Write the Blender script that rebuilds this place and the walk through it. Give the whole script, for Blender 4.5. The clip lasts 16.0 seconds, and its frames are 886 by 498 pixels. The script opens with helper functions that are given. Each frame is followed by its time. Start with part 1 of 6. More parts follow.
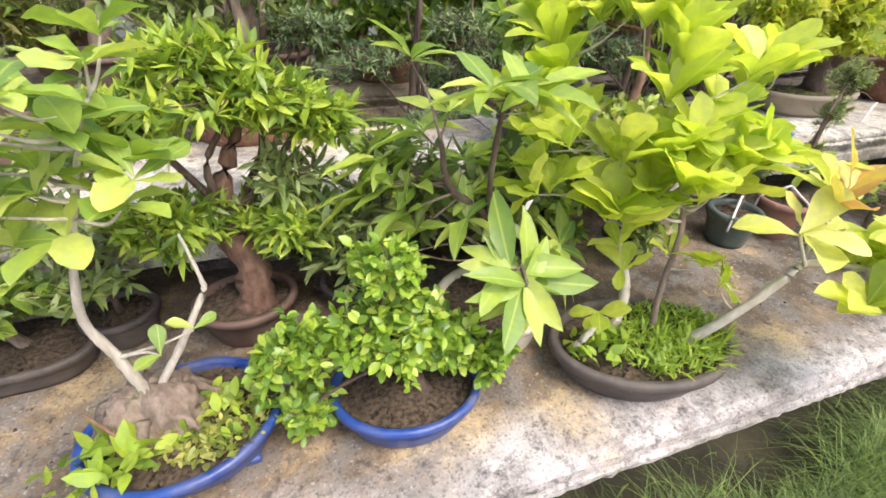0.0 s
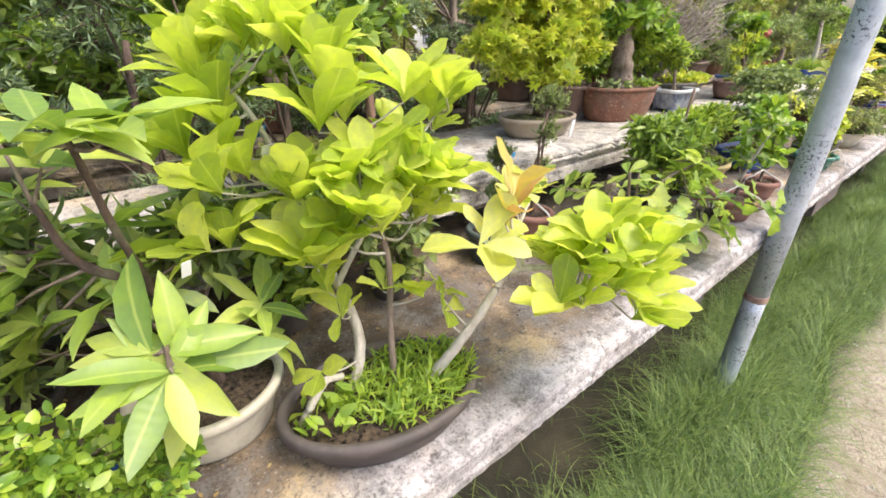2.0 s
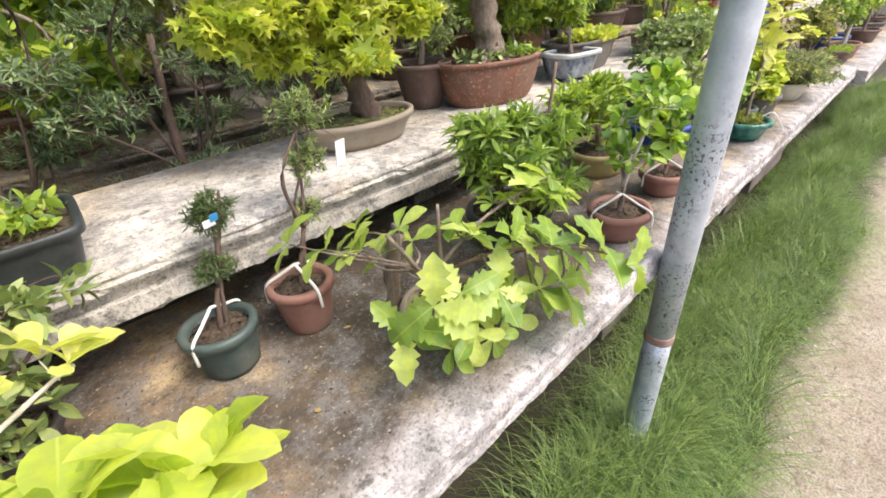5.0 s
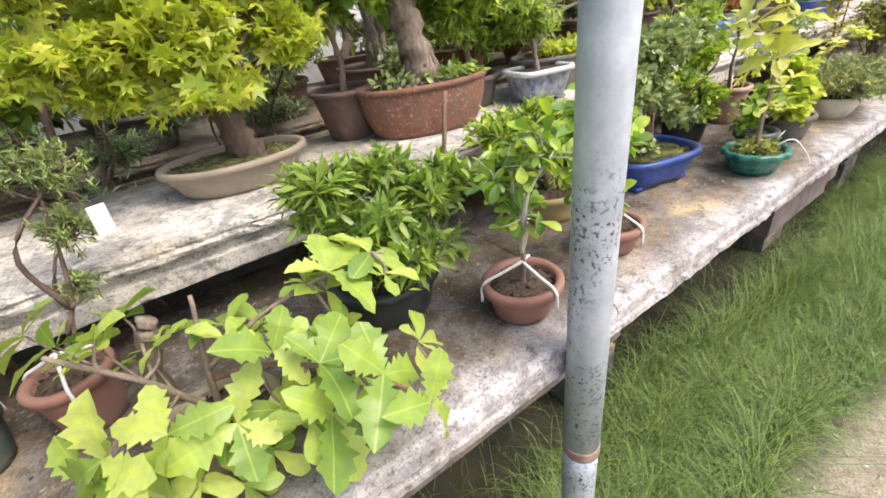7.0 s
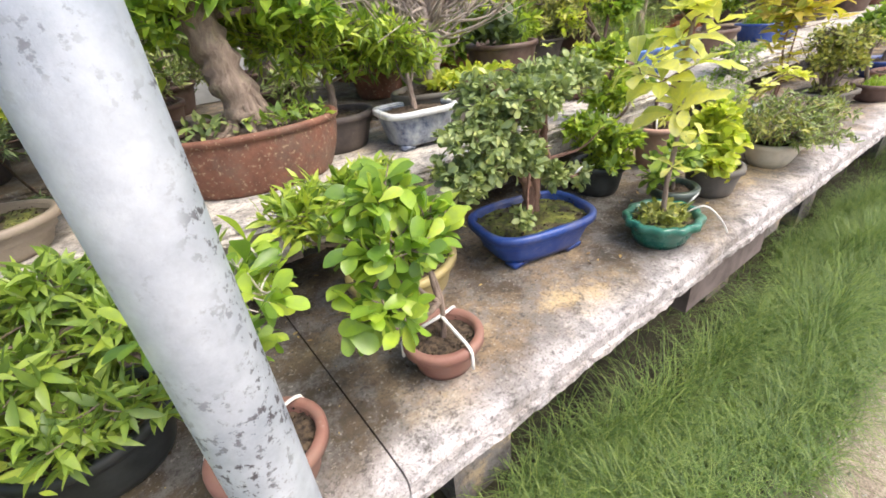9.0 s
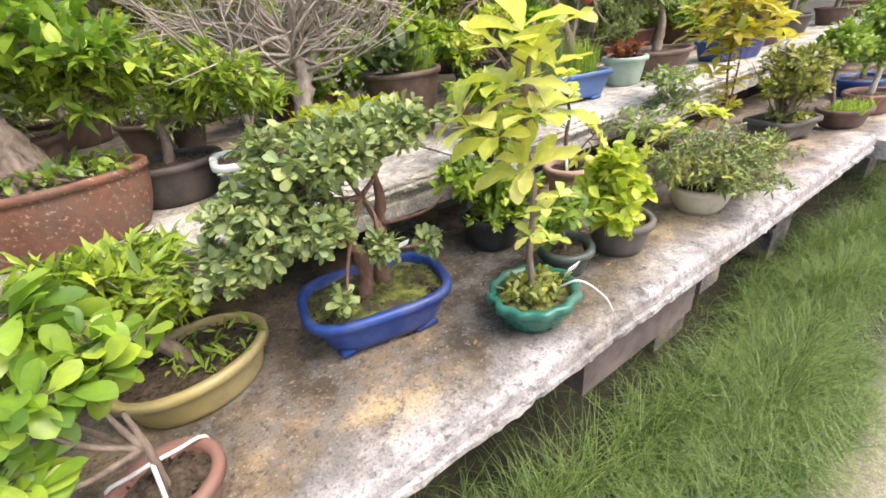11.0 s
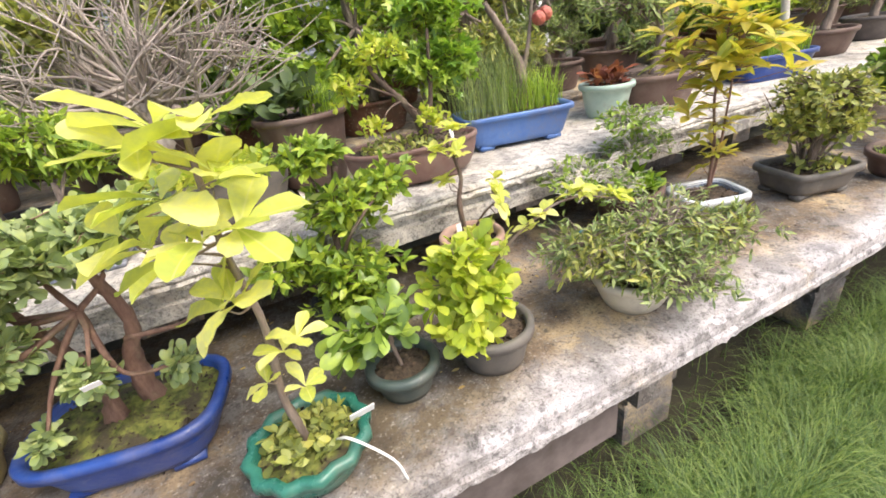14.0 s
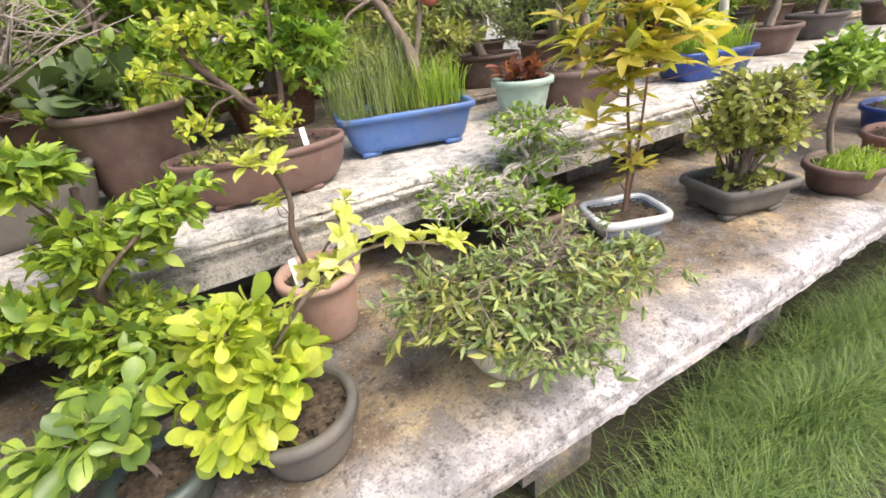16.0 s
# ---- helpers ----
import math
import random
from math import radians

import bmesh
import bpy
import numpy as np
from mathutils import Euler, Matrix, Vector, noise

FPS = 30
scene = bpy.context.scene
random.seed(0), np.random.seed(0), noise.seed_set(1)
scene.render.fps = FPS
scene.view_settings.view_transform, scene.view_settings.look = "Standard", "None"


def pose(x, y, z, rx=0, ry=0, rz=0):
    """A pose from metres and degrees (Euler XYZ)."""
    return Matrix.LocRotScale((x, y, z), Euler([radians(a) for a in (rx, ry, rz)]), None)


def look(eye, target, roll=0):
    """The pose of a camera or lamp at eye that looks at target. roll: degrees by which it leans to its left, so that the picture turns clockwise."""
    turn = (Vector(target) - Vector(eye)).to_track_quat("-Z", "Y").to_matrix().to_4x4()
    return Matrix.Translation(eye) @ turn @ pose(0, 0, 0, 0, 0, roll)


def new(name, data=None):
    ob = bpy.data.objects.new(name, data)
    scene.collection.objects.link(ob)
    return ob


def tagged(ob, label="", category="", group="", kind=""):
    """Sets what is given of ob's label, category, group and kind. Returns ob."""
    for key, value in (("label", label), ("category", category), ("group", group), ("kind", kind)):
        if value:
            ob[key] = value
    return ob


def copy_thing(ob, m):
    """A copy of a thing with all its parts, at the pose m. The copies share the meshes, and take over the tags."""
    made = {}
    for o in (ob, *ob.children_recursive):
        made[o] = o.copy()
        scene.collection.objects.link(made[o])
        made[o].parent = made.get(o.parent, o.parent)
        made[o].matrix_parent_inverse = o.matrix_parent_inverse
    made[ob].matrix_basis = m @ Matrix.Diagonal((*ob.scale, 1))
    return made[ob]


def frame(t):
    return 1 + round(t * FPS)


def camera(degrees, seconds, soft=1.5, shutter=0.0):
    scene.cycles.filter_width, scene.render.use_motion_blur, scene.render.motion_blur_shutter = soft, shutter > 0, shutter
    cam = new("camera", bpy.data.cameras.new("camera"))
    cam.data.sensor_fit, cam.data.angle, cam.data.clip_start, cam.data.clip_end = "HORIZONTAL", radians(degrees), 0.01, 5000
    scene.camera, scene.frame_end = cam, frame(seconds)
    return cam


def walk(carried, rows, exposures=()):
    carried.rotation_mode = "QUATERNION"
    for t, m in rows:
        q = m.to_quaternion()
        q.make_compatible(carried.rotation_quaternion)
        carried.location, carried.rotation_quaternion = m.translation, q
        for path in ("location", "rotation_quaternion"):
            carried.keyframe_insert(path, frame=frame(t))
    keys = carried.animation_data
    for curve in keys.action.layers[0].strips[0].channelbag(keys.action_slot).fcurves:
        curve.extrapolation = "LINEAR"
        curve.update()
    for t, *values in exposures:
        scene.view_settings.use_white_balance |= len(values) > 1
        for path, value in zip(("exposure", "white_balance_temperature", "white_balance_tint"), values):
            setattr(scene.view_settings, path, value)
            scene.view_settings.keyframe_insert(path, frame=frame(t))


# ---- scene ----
cam = camera(91.1, 16.0, 1.7)
EXPOSURE, SKY, SUN = 1.04, 0.165, 1.1
PATH = [
    (0, (0.254, 0.101, 1.241), (0.804, 1.672, 0.133), 1.4),
    (0.3, (0.24, 0.08, 1.212), (0.877, 1.645, 0.141), 2.5),
    (0.5, (0.242, 0.075, 1.202), (0.934, 1.626, 0.146), 2.9),
    (1, (0.289, 0.078, 1.191), (1.172, 1.577, 0.205), 2.4),
    (1.2, (0.324, 0.079, 1.2), (1.272, 1.538, 0.215), 2.6),
    (1.5, (0.369, 0.068, 1.195), (1.417, 1.492, 0.259), 1.8),
    (2, (0.488, 0.06, 1.201), (1.634, 1.428, 0.299), 0.6),
    (2.5, (0.598, 0.054, 1.208), (1.724, 1.427, 0.288), -0.9),
    (3, (0.694, 0.074, 1.211), (1.811, 1.449, 0.285), -1.3),
    (3.5, (0.773, 0.082, 1.207), (1.841, 1.478, 0.251), -2.5),
    (4, (0.861, 0.084, 1.21), (1.965, 1.427, 0.221), -3.5),
    (4.5, (0.985, 0.093, 1.211), (2.12, 1.386, 0.19), -3.9),
    (4.7, (1.037, 0.09, 1.21), (2.188, 1.353, 0.171), -4.3),
    (6.8, (1.521, -0.001, 1.181), (2.437, 1.472, 0.185), -7.4),
    (7, (1.554, 0.007, 1.181), (2.5, 1.467, 0.193), -7.3),
    (7.3, (1.632, 0.022, 1.179), (2.604, 1.464, 0.192), -7.5),
    (7.5, (1.691, 0.031, 1.176), (2.67, 1.457, 0.172), -6.9),
    (8, (1.811, 0.05, 1.18), (2.816, 1.437, 0.148), -5.3),
    (8.2, (1.839, 0.054, 1.181), (2.88, 1.429, 0.168), -4.6),
    (10.3, (2.288, -0.016, 1.217), (3.136, 1.512, 0.244), -7.9),
    (10.5, (2.315, -0.013, 1.209), (3.217, 1.49, 0.246), -7.2),
    (11, (2.404, -0.003, 1.195), (3.369, 1.469, 0.245), -6.4),
    (11.5, (2.52, 0.007, 1.206), (3.486, 1.491, 0.277), -5.2),
    (12, (2.565, 0.006, 1.205), (3.555, 1.519, 0.351), -5.2),
    (12.5, (2.624, 0.016, 1.216), (3.627, 1.561, 0.436), -6.1),
    (13, (2.738, 0.012, 1.217), (3.674, 1.588, 0.416), -7.1),
    (13.5, (2.844, -0.004, 1.215), (3.646, 1.616, 0.358), -8.1),
    (14, (2.929, -0.022, 1.214), (3.625, 1.615, 0.3), -8.5),
    (14.5, (3.005, -0.012, 1.202), (3.734, 1.599, 0.267), -7.8),
    (15, (3.087, 0.012, 1.182), (3.848, 1.6, 0.234), -7.4),
    (15.5, (3.169, 0.044, 1.177), (3.919, 1.623, 0.207), -7.1),
    (16, (3.223, 0.065, 1.164), (4.018, 1.63, 0.206), -6.7),
]
walk(cam, [(t, look(eye, target, roll)) for t, eye, target, roll in PATH], exposures=[(0.0, EXPOSURE), (16.0, EXPOSURE)])

# ---- daylight: bright overcast ----
world = bpy.data.worlds.new("sky")
scene.world = world
world.use_nodes = True
wn = world.node_tree
sky = wn.nodes.new("ShaderNodeTexSky")
sky.sky_type, sky.sun_disc = "NISHITA", False
sky.sun_elevation, sky.sun_rotation = radians(58), radians(150)
sky.dust_density, sky.ozone_density = 5.0, 0.6
wn.nodes["Background"].inputs["Strength"].default_value = SKY
wn.links.new(sky.outputs[0], wn.nodes["Background"].inputs["Color"])
sun = new("sun", bpy.data.lights.new("sun", "SUN"))
sun.data.energy, sun.data.angle, sun.data.color = SUN, radians(22), (1.0, 0.96, 0.9)
sun.matrix_world = look((0, 0, 10), (0.0 - 2.6, 4.6 - 0.0, 10 - 8.5))


# ---- materials ----
def base_mat(name):
    m = bpy.data.materials.new(name)
    m.use_nodes = True
    return m, m.node_tree.nodes, m.node_tree.links, m.node_tree.nodes["Principled BSDF"]


def noise_node(n, l, scale, detail=6.0, rough=0.6, coord="Object"):
    tc = n.new("ShaderNodeTexCoord")
    t = n.new("ShaderNodeTexNoise")
    t.inputs["Scale"].default_value, t.inputs["Detail"].default_value, t.inputs["Roughness"].default_value = scale, detail, rough
    l.new(tc.outputs[coord], t.inputs["Vector"])
    return t.outputs["Fac"]


def ramp(n, l, fac, stops):
    r = n.new("ShaderNodeValToRGB")
    e = r.color_ramp.elements
    while len(e) < len(stops):
        e.new(0.5)
    for k, (p, c) in zip(e, stops):
        k.position, k.color = p, (*c, 1) if len(c) == 3 else c
    l.new(fac, r.inputs[0])
    return r.outputs[0]


def mix(n, l, a, b, fac, kind="MIX"):
    m = n.new("ShaderNodeMix")
    m.data_type, m.blend_type = "RGBA", kind
    for sock, v in ((m.inputs[0], fac), (m.inputs[6], a), (m.inputs[7], b)):
        if isinstance(v, (int, float)):
            sock.default_value = v
        elif isinstance(v, tuple):
            sock.default_value = (*v, 1)
        else:
            l.new(v, sock)
    return m.outputs[2]


def bump(n, l, bsdf, height, strength, dist=0.01):
    b = n.new("ShaderNodeBump")
    b.inputs["Strength"].default_value, b.inputs["Distance"].default_value = strength, dist
    l.new(height, b.inputs["Height"])
    l.new(b.outputs[0], bsdf.inputs["Normal"])


def leaf_mat(name, dark, mid, light, per="island", gloss=0.42, through_light=0.38):
    """Leaf: tone varies from leaf to leaf, with paler patches along the blade, and light that shines through."""
    m, n, l, b = base_mat(name)
    if per == "island":
        rnd = n.new("ShaderNodeNewGeometry").outputs["Random Per Island"]
    else:
        rnd = n.new("ShaderNodeObjectInfo").outputs["Random"]
    col = ramp(n, l, rnd, [(0.0, dark), (0.5, mid), (1.0, light)])
    col = mix(n, l, col, (0.42, 0.43, 0.36), 0.09)
    blot = noise_node(n, l, 60 if per == "island" else 3.0, 4)
    col = mix(n, l, col, mix(n, l, col, (1.25, 1.2, 0.8), 1.0, "MULTIPLY"), ramp(n, l, blot, [(0.42, (0, 0, 0)), (0.62, (1, 1, 1))]))
    if per == "object":
        tc = n.new("ShaderNodeTexCoord")
        sp = n.new("ShaderNodeSeparateXYZ")
        l.new(tc.outputs["Object"], sp.inputs[0])
        ab = n.new("ShaderNodeMath")
        ab.operation = "ABSOLUTE"
        l.new(sp.outputs["X"], ab.inputs[0])
        rib = ramp(n, l, ab.outputs[0], [(0.006, (0.6, 0.6, 0.6)), (0.02, (0, 0, 0))])
        col = mix(n, l, col, light, rib)
        vein = n.new("ShaderNodeTexWave")
        vein.inputs["Scale"].default_value, vein.inputs["Distortion"].default_value = 3.2, 1.5
        vein.bands_direction = "Y"
        l.new(tc.outputs["Object"], vein.inputs["Vector"])
        bump(n, l, b, vein.outputs["Fac"], 0.05, 0.006)
    l.new(col, b.inputs["Base Color"])
    b.inputs["Roughness"].default_value = gloss
    tr = n.new("ShaderNodeBsdfTranslucent")
    l.new(mix(n, l, col, (1.12, 1.18, 0.66), 1.0, "MULTIPLY"), tr.inputs["Color"])
    ms = n.new("ShaderNodeMixShader")
    ms.inputs[0].default_value = through_light
    l.new(b.outputs[0], ms.inputs[1])
    l.new(tr.outputs[0], ms.inputs[2])
    l.new(ms.outputs[0], n["Material Output"].inputs["Surface"])
    return m


def glaze_mat(name, a, b2, rough=0.3, scale=18.0, speck=None, bumpy=0.15):
    m, n, l, b = base_mat(name)
    f = noise_node(n, l, scale, 8, 0.65)
    col = ramp(n, l, f, [(0.3, a), (0.7, b2)])
    dirt = ramp(n, l, noise_node(n, l, 9.0, 9, 0.75), [(0.48, (0, 0, 0)), (0.68, (0.65, 0.65, 0.65))])
    col = mix(n, l, col, (0.14, 0.115, 0.09), dirt)
    col = mix(n, l, col, (0.5, 0.48, 0.44), ramp(n, l, noise_node(n, l, 27.0, 8, 0.8), [(0.6, (0, 0, 0)), (0.72, (0.3, 0.3, 0.3))]))
    if speck:
        col = mix(n, l, col, speck, ramp(n, l, noise_node(n, l, 110, 3), [(0.6, (0, 0, 0)), (0.66, (0.8, 0.8, 0.8))]))
    l.new(col, b.inputs["Base Color"])
    l.new(ramp(n, l, f, [(0.3, (rough, rough, rough)), (0.8, (min(1, rough + 0.25),) * 3)]), b.inputs["Roughness"])
    bump(n, l, b, noise_node(n, l, 90, 5), bumpy, 0.004)
    return m


def bark_mat(name, a, b2, scale=35.0):
    m, n, l, b = base_mat(name)
    tc = n.new("ShaderNodeTexCoord")
    mp = n.new("ShaderNodeMapping")
    mp.inputs["Scale"].default_value = (1, 1, 0.25)
    l.new(tc.outputs["Object"], mp.inputs[0])
    t = n.new("ShaderNodeTexNoise")
    t.inputs["Scale"].default_value, t.inputs["Detail"].default_value, t.inputs["Roughness"].default_value = scale * 2, 8, 0.7
    l.new(mp.outputs[0], t.inputs["Vector"])
    col = ramp(n, l, t.outputs[0], [(0.32, a), (0.68, b2)])
    col = mix(n, l, col, (0.2, 0.24, 0.12), ramp(n, l, noise_node(n, l, 14, 4), [(0.55, (0, 0, 0)), (0.75, (0.5, 0.5, 0.5))]))
    l.new(col, b.inputs["Base Color"])
    b.inputs["Roughness"].default_value = 0.85
    bump(n, l, b, t.outputs[0], 0.8, 0.006)
    return m


def plain_mat(name, a, b2, rough=0.6, scale=30.0, metal=0.0, bumpy=0.1):
    m, n, l, b = base_mat(name)
    f = noise_node(n, l, scale, 5)
    l.new(ramp(n, l, f, [(0.35, a), (0.65, b2)]), b.inputs["Base Color"])
    b.inputs["Roughness"].default_value, b.inputs["Metallic"].default_value = rough, metal
    bump(n, l, b, f, bumpy, 0.003)
    return m


def concrete_mat(name, light, mid, dirt_from, dirt_to, dirt_col):
    """Weathered concrete: pale cement, ochre earth washed in from the pots, dark lichen in patches and specks."""
    m, n, l, b = base_mat(name)
    geo = n.new("ShaderNodeNewGeometry")
    sep = n.new("ShaderNodeSeparateXYZ")
    l.new(geo.outputs["Position"], sep.inputs[0])
    big, fine = noise_node(n, l, 5.0, 8, 0.65), noise_node(n, l, 42.0, 8, 0.75)
    col = ramp(n, l, big, [(0.3, mid), (0.62, light)])
    # earth washed over the slab, in an uneven border
    mr = n.new("ShaderNodeMapRange")
    for k, v in zip(("From Min", "From Max"), (dirt_from, dirt_to)):
        mr.inputs[k].default_value = v
    l.new(sep.outputs["Y"], mr.inputs["Value"])
    add = n.new("ShaderNodeMath")
    add.operation = "ADD"
    l.new(mr.outputs[0], add.inputs[0])
    l.new(noise_node(n, l, 7.0, 8, 0.7), add.inputs[1])
    earth = ramp(n, l, add.outputs[0], [(0.5, (0, 0, 0)), (0.86, (0.97, 0.97, 0.97))])
    ochre = ramp(n, l, noise_node(n, l, 5.5, 6), [(0.4, dirt_col), (0.52, tuple(3.4 * c for c in dirt_col)), (0.61, (0.56, 0.42, 0.24))])
    col = mix(n, l, col, ochre, earth)
    # dark damp earth round pots at x 1.7; at 3.0 partly painted-in shade
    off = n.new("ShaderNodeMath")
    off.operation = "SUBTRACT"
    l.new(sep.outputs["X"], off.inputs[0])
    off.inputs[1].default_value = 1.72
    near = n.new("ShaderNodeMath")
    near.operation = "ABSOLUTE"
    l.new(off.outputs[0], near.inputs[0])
    # second patch: soil mixed with shade put into the slab's colour
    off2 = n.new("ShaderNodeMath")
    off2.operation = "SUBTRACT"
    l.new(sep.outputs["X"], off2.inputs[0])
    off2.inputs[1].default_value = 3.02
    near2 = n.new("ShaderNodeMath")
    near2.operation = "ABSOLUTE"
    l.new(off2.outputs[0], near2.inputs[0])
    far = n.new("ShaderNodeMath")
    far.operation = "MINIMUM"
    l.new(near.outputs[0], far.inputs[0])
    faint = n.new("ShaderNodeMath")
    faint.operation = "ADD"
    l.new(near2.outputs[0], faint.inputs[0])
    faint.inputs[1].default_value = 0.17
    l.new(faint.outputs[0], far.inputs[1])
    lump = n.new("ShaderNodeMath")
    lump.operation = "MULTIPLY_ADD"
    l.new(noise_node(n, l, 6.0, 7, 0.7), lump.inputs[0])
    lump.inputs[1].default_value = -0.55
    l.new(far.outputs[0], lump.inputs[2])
    damp_shade = ramp(n, l, lump.outputs[0], [(0.1, (0.85, 0.85, 0.85)), (0.3, (0.12, 0.12, 0.12))])
    col = mix(n, l, col, (0.045, 0.036, 0.024), mix(n, l, damp_shade, earth, 1.0, "MULTIPLY"))
    lich = ramp(n, l, noise_node(n, l, 13.0, 12, 0.82), [(0.47, (0, 0, 0)), (0.58, (0.75, 0.75, 0.75))])
    col = mix(n, l, col, (0.2, 0.19, 0.185), lich)
    col = mix(n, l, col, (0.05, 0.045, 0.04), ramp(n, l, fine, [(0.54, (0, 0, 0)), (0.64, (0.75, 0.75, 0.75))]))
    grit = noise_node(n, l, 210.0, 4, 0.7)
    col = mix(n, l, col, (0.06, 0.05, 0.04), ramp(n, l, grit, [(0.52, (0, 0, 0)), (0.64, (0.6, 0.6, 0.6))]))
    col = mix(n, l, col, (0.75, 0.7, 0.62), ramp(n, l, noise_node(n, l, 170.0, 3, 0.6), [(0.6, (0, 0, 0)), (0.7, (0.28, 0.28, 0.28))]))
    l.new(col, b.inputs["Base Color"])
    b.inputs["Roughness"].default_value = 0.9
    bump(n, l, b, fine, 0.7, 0.006)
    return m


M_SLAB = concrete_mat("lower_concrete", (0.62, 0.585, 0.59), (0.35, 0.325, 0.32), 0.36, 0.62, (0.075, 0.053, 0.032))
M_SLAB2 = concrete_mat("upper_concrete", (0.72, 0.68, 0.62), (0.46, 0.42, 0.36), 0.95, 2.0, (0.14, 0.11, 0.075))
# weathered concrete with the shade beneath the benches put into its dark colour
M_SHADED_BLOCK = concrete_mat("shaded_block_concrete", (0.2, 0.18, 0.165), (0.1, 0.09, 0.085), 0.0, 2.0, (0.06, 0.05, 0.045))
M_SOIL = plain_mat("potting_soil", (0.02, 0.014, 0.01), (0.12, 0.085, 0.055), 0.95, 120, 0, 1.0)
M_MOSS = plain_mat("moss", (0.05, 0.065, 0.012), (0.22, 0.23, 0.05), 0.95, 55, 0, 1.0)
mn, ml = M_MOSS.node_tree.nodes, M_MOSS.node_tree.links
bare = ramp(mn, ml, noise_node(mn, ml, 22, 6, 0.7), [(0.46, (0, 0, 0)), (0.56, (0.9, 0.9, 0.9))])
ml.new(mix(mn, ml, mn["Principled BSDF"].inputs["Base Color"].links[0].from_socket, (0.055, 0.04, 0.028), bare), mn["Principled BSDF"].inputs["Base Color"])
M_BLUE = glaze_mat("blue_glaze", (0.01, 0.03, 0.16), (0.03, 0.09, 0.36), 0.25)
M_BLUE2 = glaze_mat("pale_blue_glaze", (0.06, 0.13, 0.36), (0.11, 0.22, 0.5), 0.35)
M_DARK = glaze_mat("dark_clay", (0.05, 0.042, 0.04), (0.11, 0.09, 0.085), 0.55)
M_BROWN = glaze_mat("brown_clay", (0.085, 0.05, 0.04), (0.17, 0.105, 0.085), 0.5)
M_RUST = glaze_mat("speckled_red_clay", (0.13, 0.055, 0.035), (0.25, 0.11, 0.07), 0.6, 30, (0.42, 0.3, 0.2), 0.6)
M_MAROON = glaze_mat("maroon_clay", (0.13, 0.07, 0.058), (0.23, 0.135, 0.115), 0.5)
M_RED = glaze_mat("dull_red_clay", (0.2, 0.09, 0.07), (0.32, 0.17, 0.13), 0.6)
M_TAN = glaze_mat("tan_clay", (0.25, 0.2, 0.15), (0.38, 0.32, 0.25), 0.55)
M_YEL = glaze_mat("yellow_glaze", (0.32, 0.25, 0.09), (0.5, 0.41, 0.19), 0.35)
M_GREEN = glaze_mat("green_glaze", (0.015, 0.1, 0.075), (0.05, 0.22, 0.16), 0.2)
M_DKGREEN = glaze_mat("dark_green_glaze", (0.04, 0.06, 0.055), (0.09, 0.12, 0.11), 0.35)
M_CELADON = glaze_mat("celadon_glaze", (0.3, 0.42, 0.36), (0.45, 0.56, 0.48), 0.3)
M_TERRA = glaze_mat("terracotta", (0.36, 0.21, 0.16), (0.52, 0.36, 0.29), 0.8)
M_GREY = glaze_mat("grey_clay", (0.085, 0.078, 0.07), (0.17, 0.155, 0.135), 0.65)
M_BLACK = plain_mat("black_plastic", (0.02, 0.024, 0.025), (0.045, 0.05, 0.05), 0.45)
M_CREAM = glaze_mat("cream_glaze", (0.5, 0.46, 0.36), (0.7, 0.66, 0.55), 0.4)
M_PORC = glaze_mat("white_porcelain", (0.6, 0.63, 0.65), (0.75, 0.77, 0.77), 0.2)
M_INK = glaze_mat("blue_painted_porcelain", (0.03, 0.05, 0.12), (0.45, 0.5, 0.55), 0.25, 32)
M_TAG = plain_mat("white_tag", (0.75, 0.76, 0.76), (0.85, 0.85, 0.84), 0.5)
M_TAGB = plain_mat("blue_tag", (0.02, 0.17, 0.4), (0.05, 0.3, 0.55), 0.5)
M_TAPE = plain_mat("white_tape", (0.65, 0.64, 0.61), (0.82, 0.81, 0.78), 0.7)
M_RUSTY = plain_mat("rusty_joint", (0.22, 0.12, 0.09), (0.42, 0.3, 0.25), 0.7)
M_PLANK = plain_mat("dark_plank", (0.07, 0.055, 0.05), (0.15, 0.12, 0.115), 0.8, 12)
M_WOOD = bark_mat("weathered_wood", (0.16, 0.1, 0.07), (0.33, 0.23, 0.17))
M_BARK = bark_mat("grey_brown_bark", (0.13, 0.09, 0.07), (0.33, 0.26, 0.21))
M_BARKD = bark_mat("dark_bark", (0.06, 0.04, 0.03), (0.18, 0.12, 0.095))
M_BARKP = bark_mat("pale_bark", (0.4, 0.35, 0.29), (0.68, 0.63, 0.56))
M_BARKG = bark_mat("silvery_bark", (0.26, 0.21, 0.18), (0.5, 0.43, 0.38))
M_BARKR = bark_mat("reddish_bark", (0.12, 0.06, 0.045), (0.3, 0.18, 0.13))
M_DRY = leaf_mat("dry_leaf", (0.2, 0.11, 0.05), (0.36, 0.24, 0.1), (0.5, 0.38, 0.2))
L_MAG = leaf_mat("yellow_green_big_leaf", (0.36, 0.48, 0.05), (0.56, 0.65, 0.09), (0.7, 0.74, 0.18), "object", 0.4, 0.52)
L_ORANGE = leaf_mat("orange_leaf", (0.52, 0.26, 0.1), (0.6, 0.42, 0.15), (0.62, 0.58, 0.16), "object")
L_PALE = leaf_mat("pale_yellow_leaf", (0.5, 0.57, 0.1), (0.66, 0.68, 0.18), (0.78, 0.76, 0.32), "object", 0.4, 0.45)
L_GOLD = leaf_mat("golden_leaf", (0.34, 0.4, 0.04), (0.52, 0.47, 0.05), (0.55, 0.42, 0.1), "object", 0.42, 0.45)
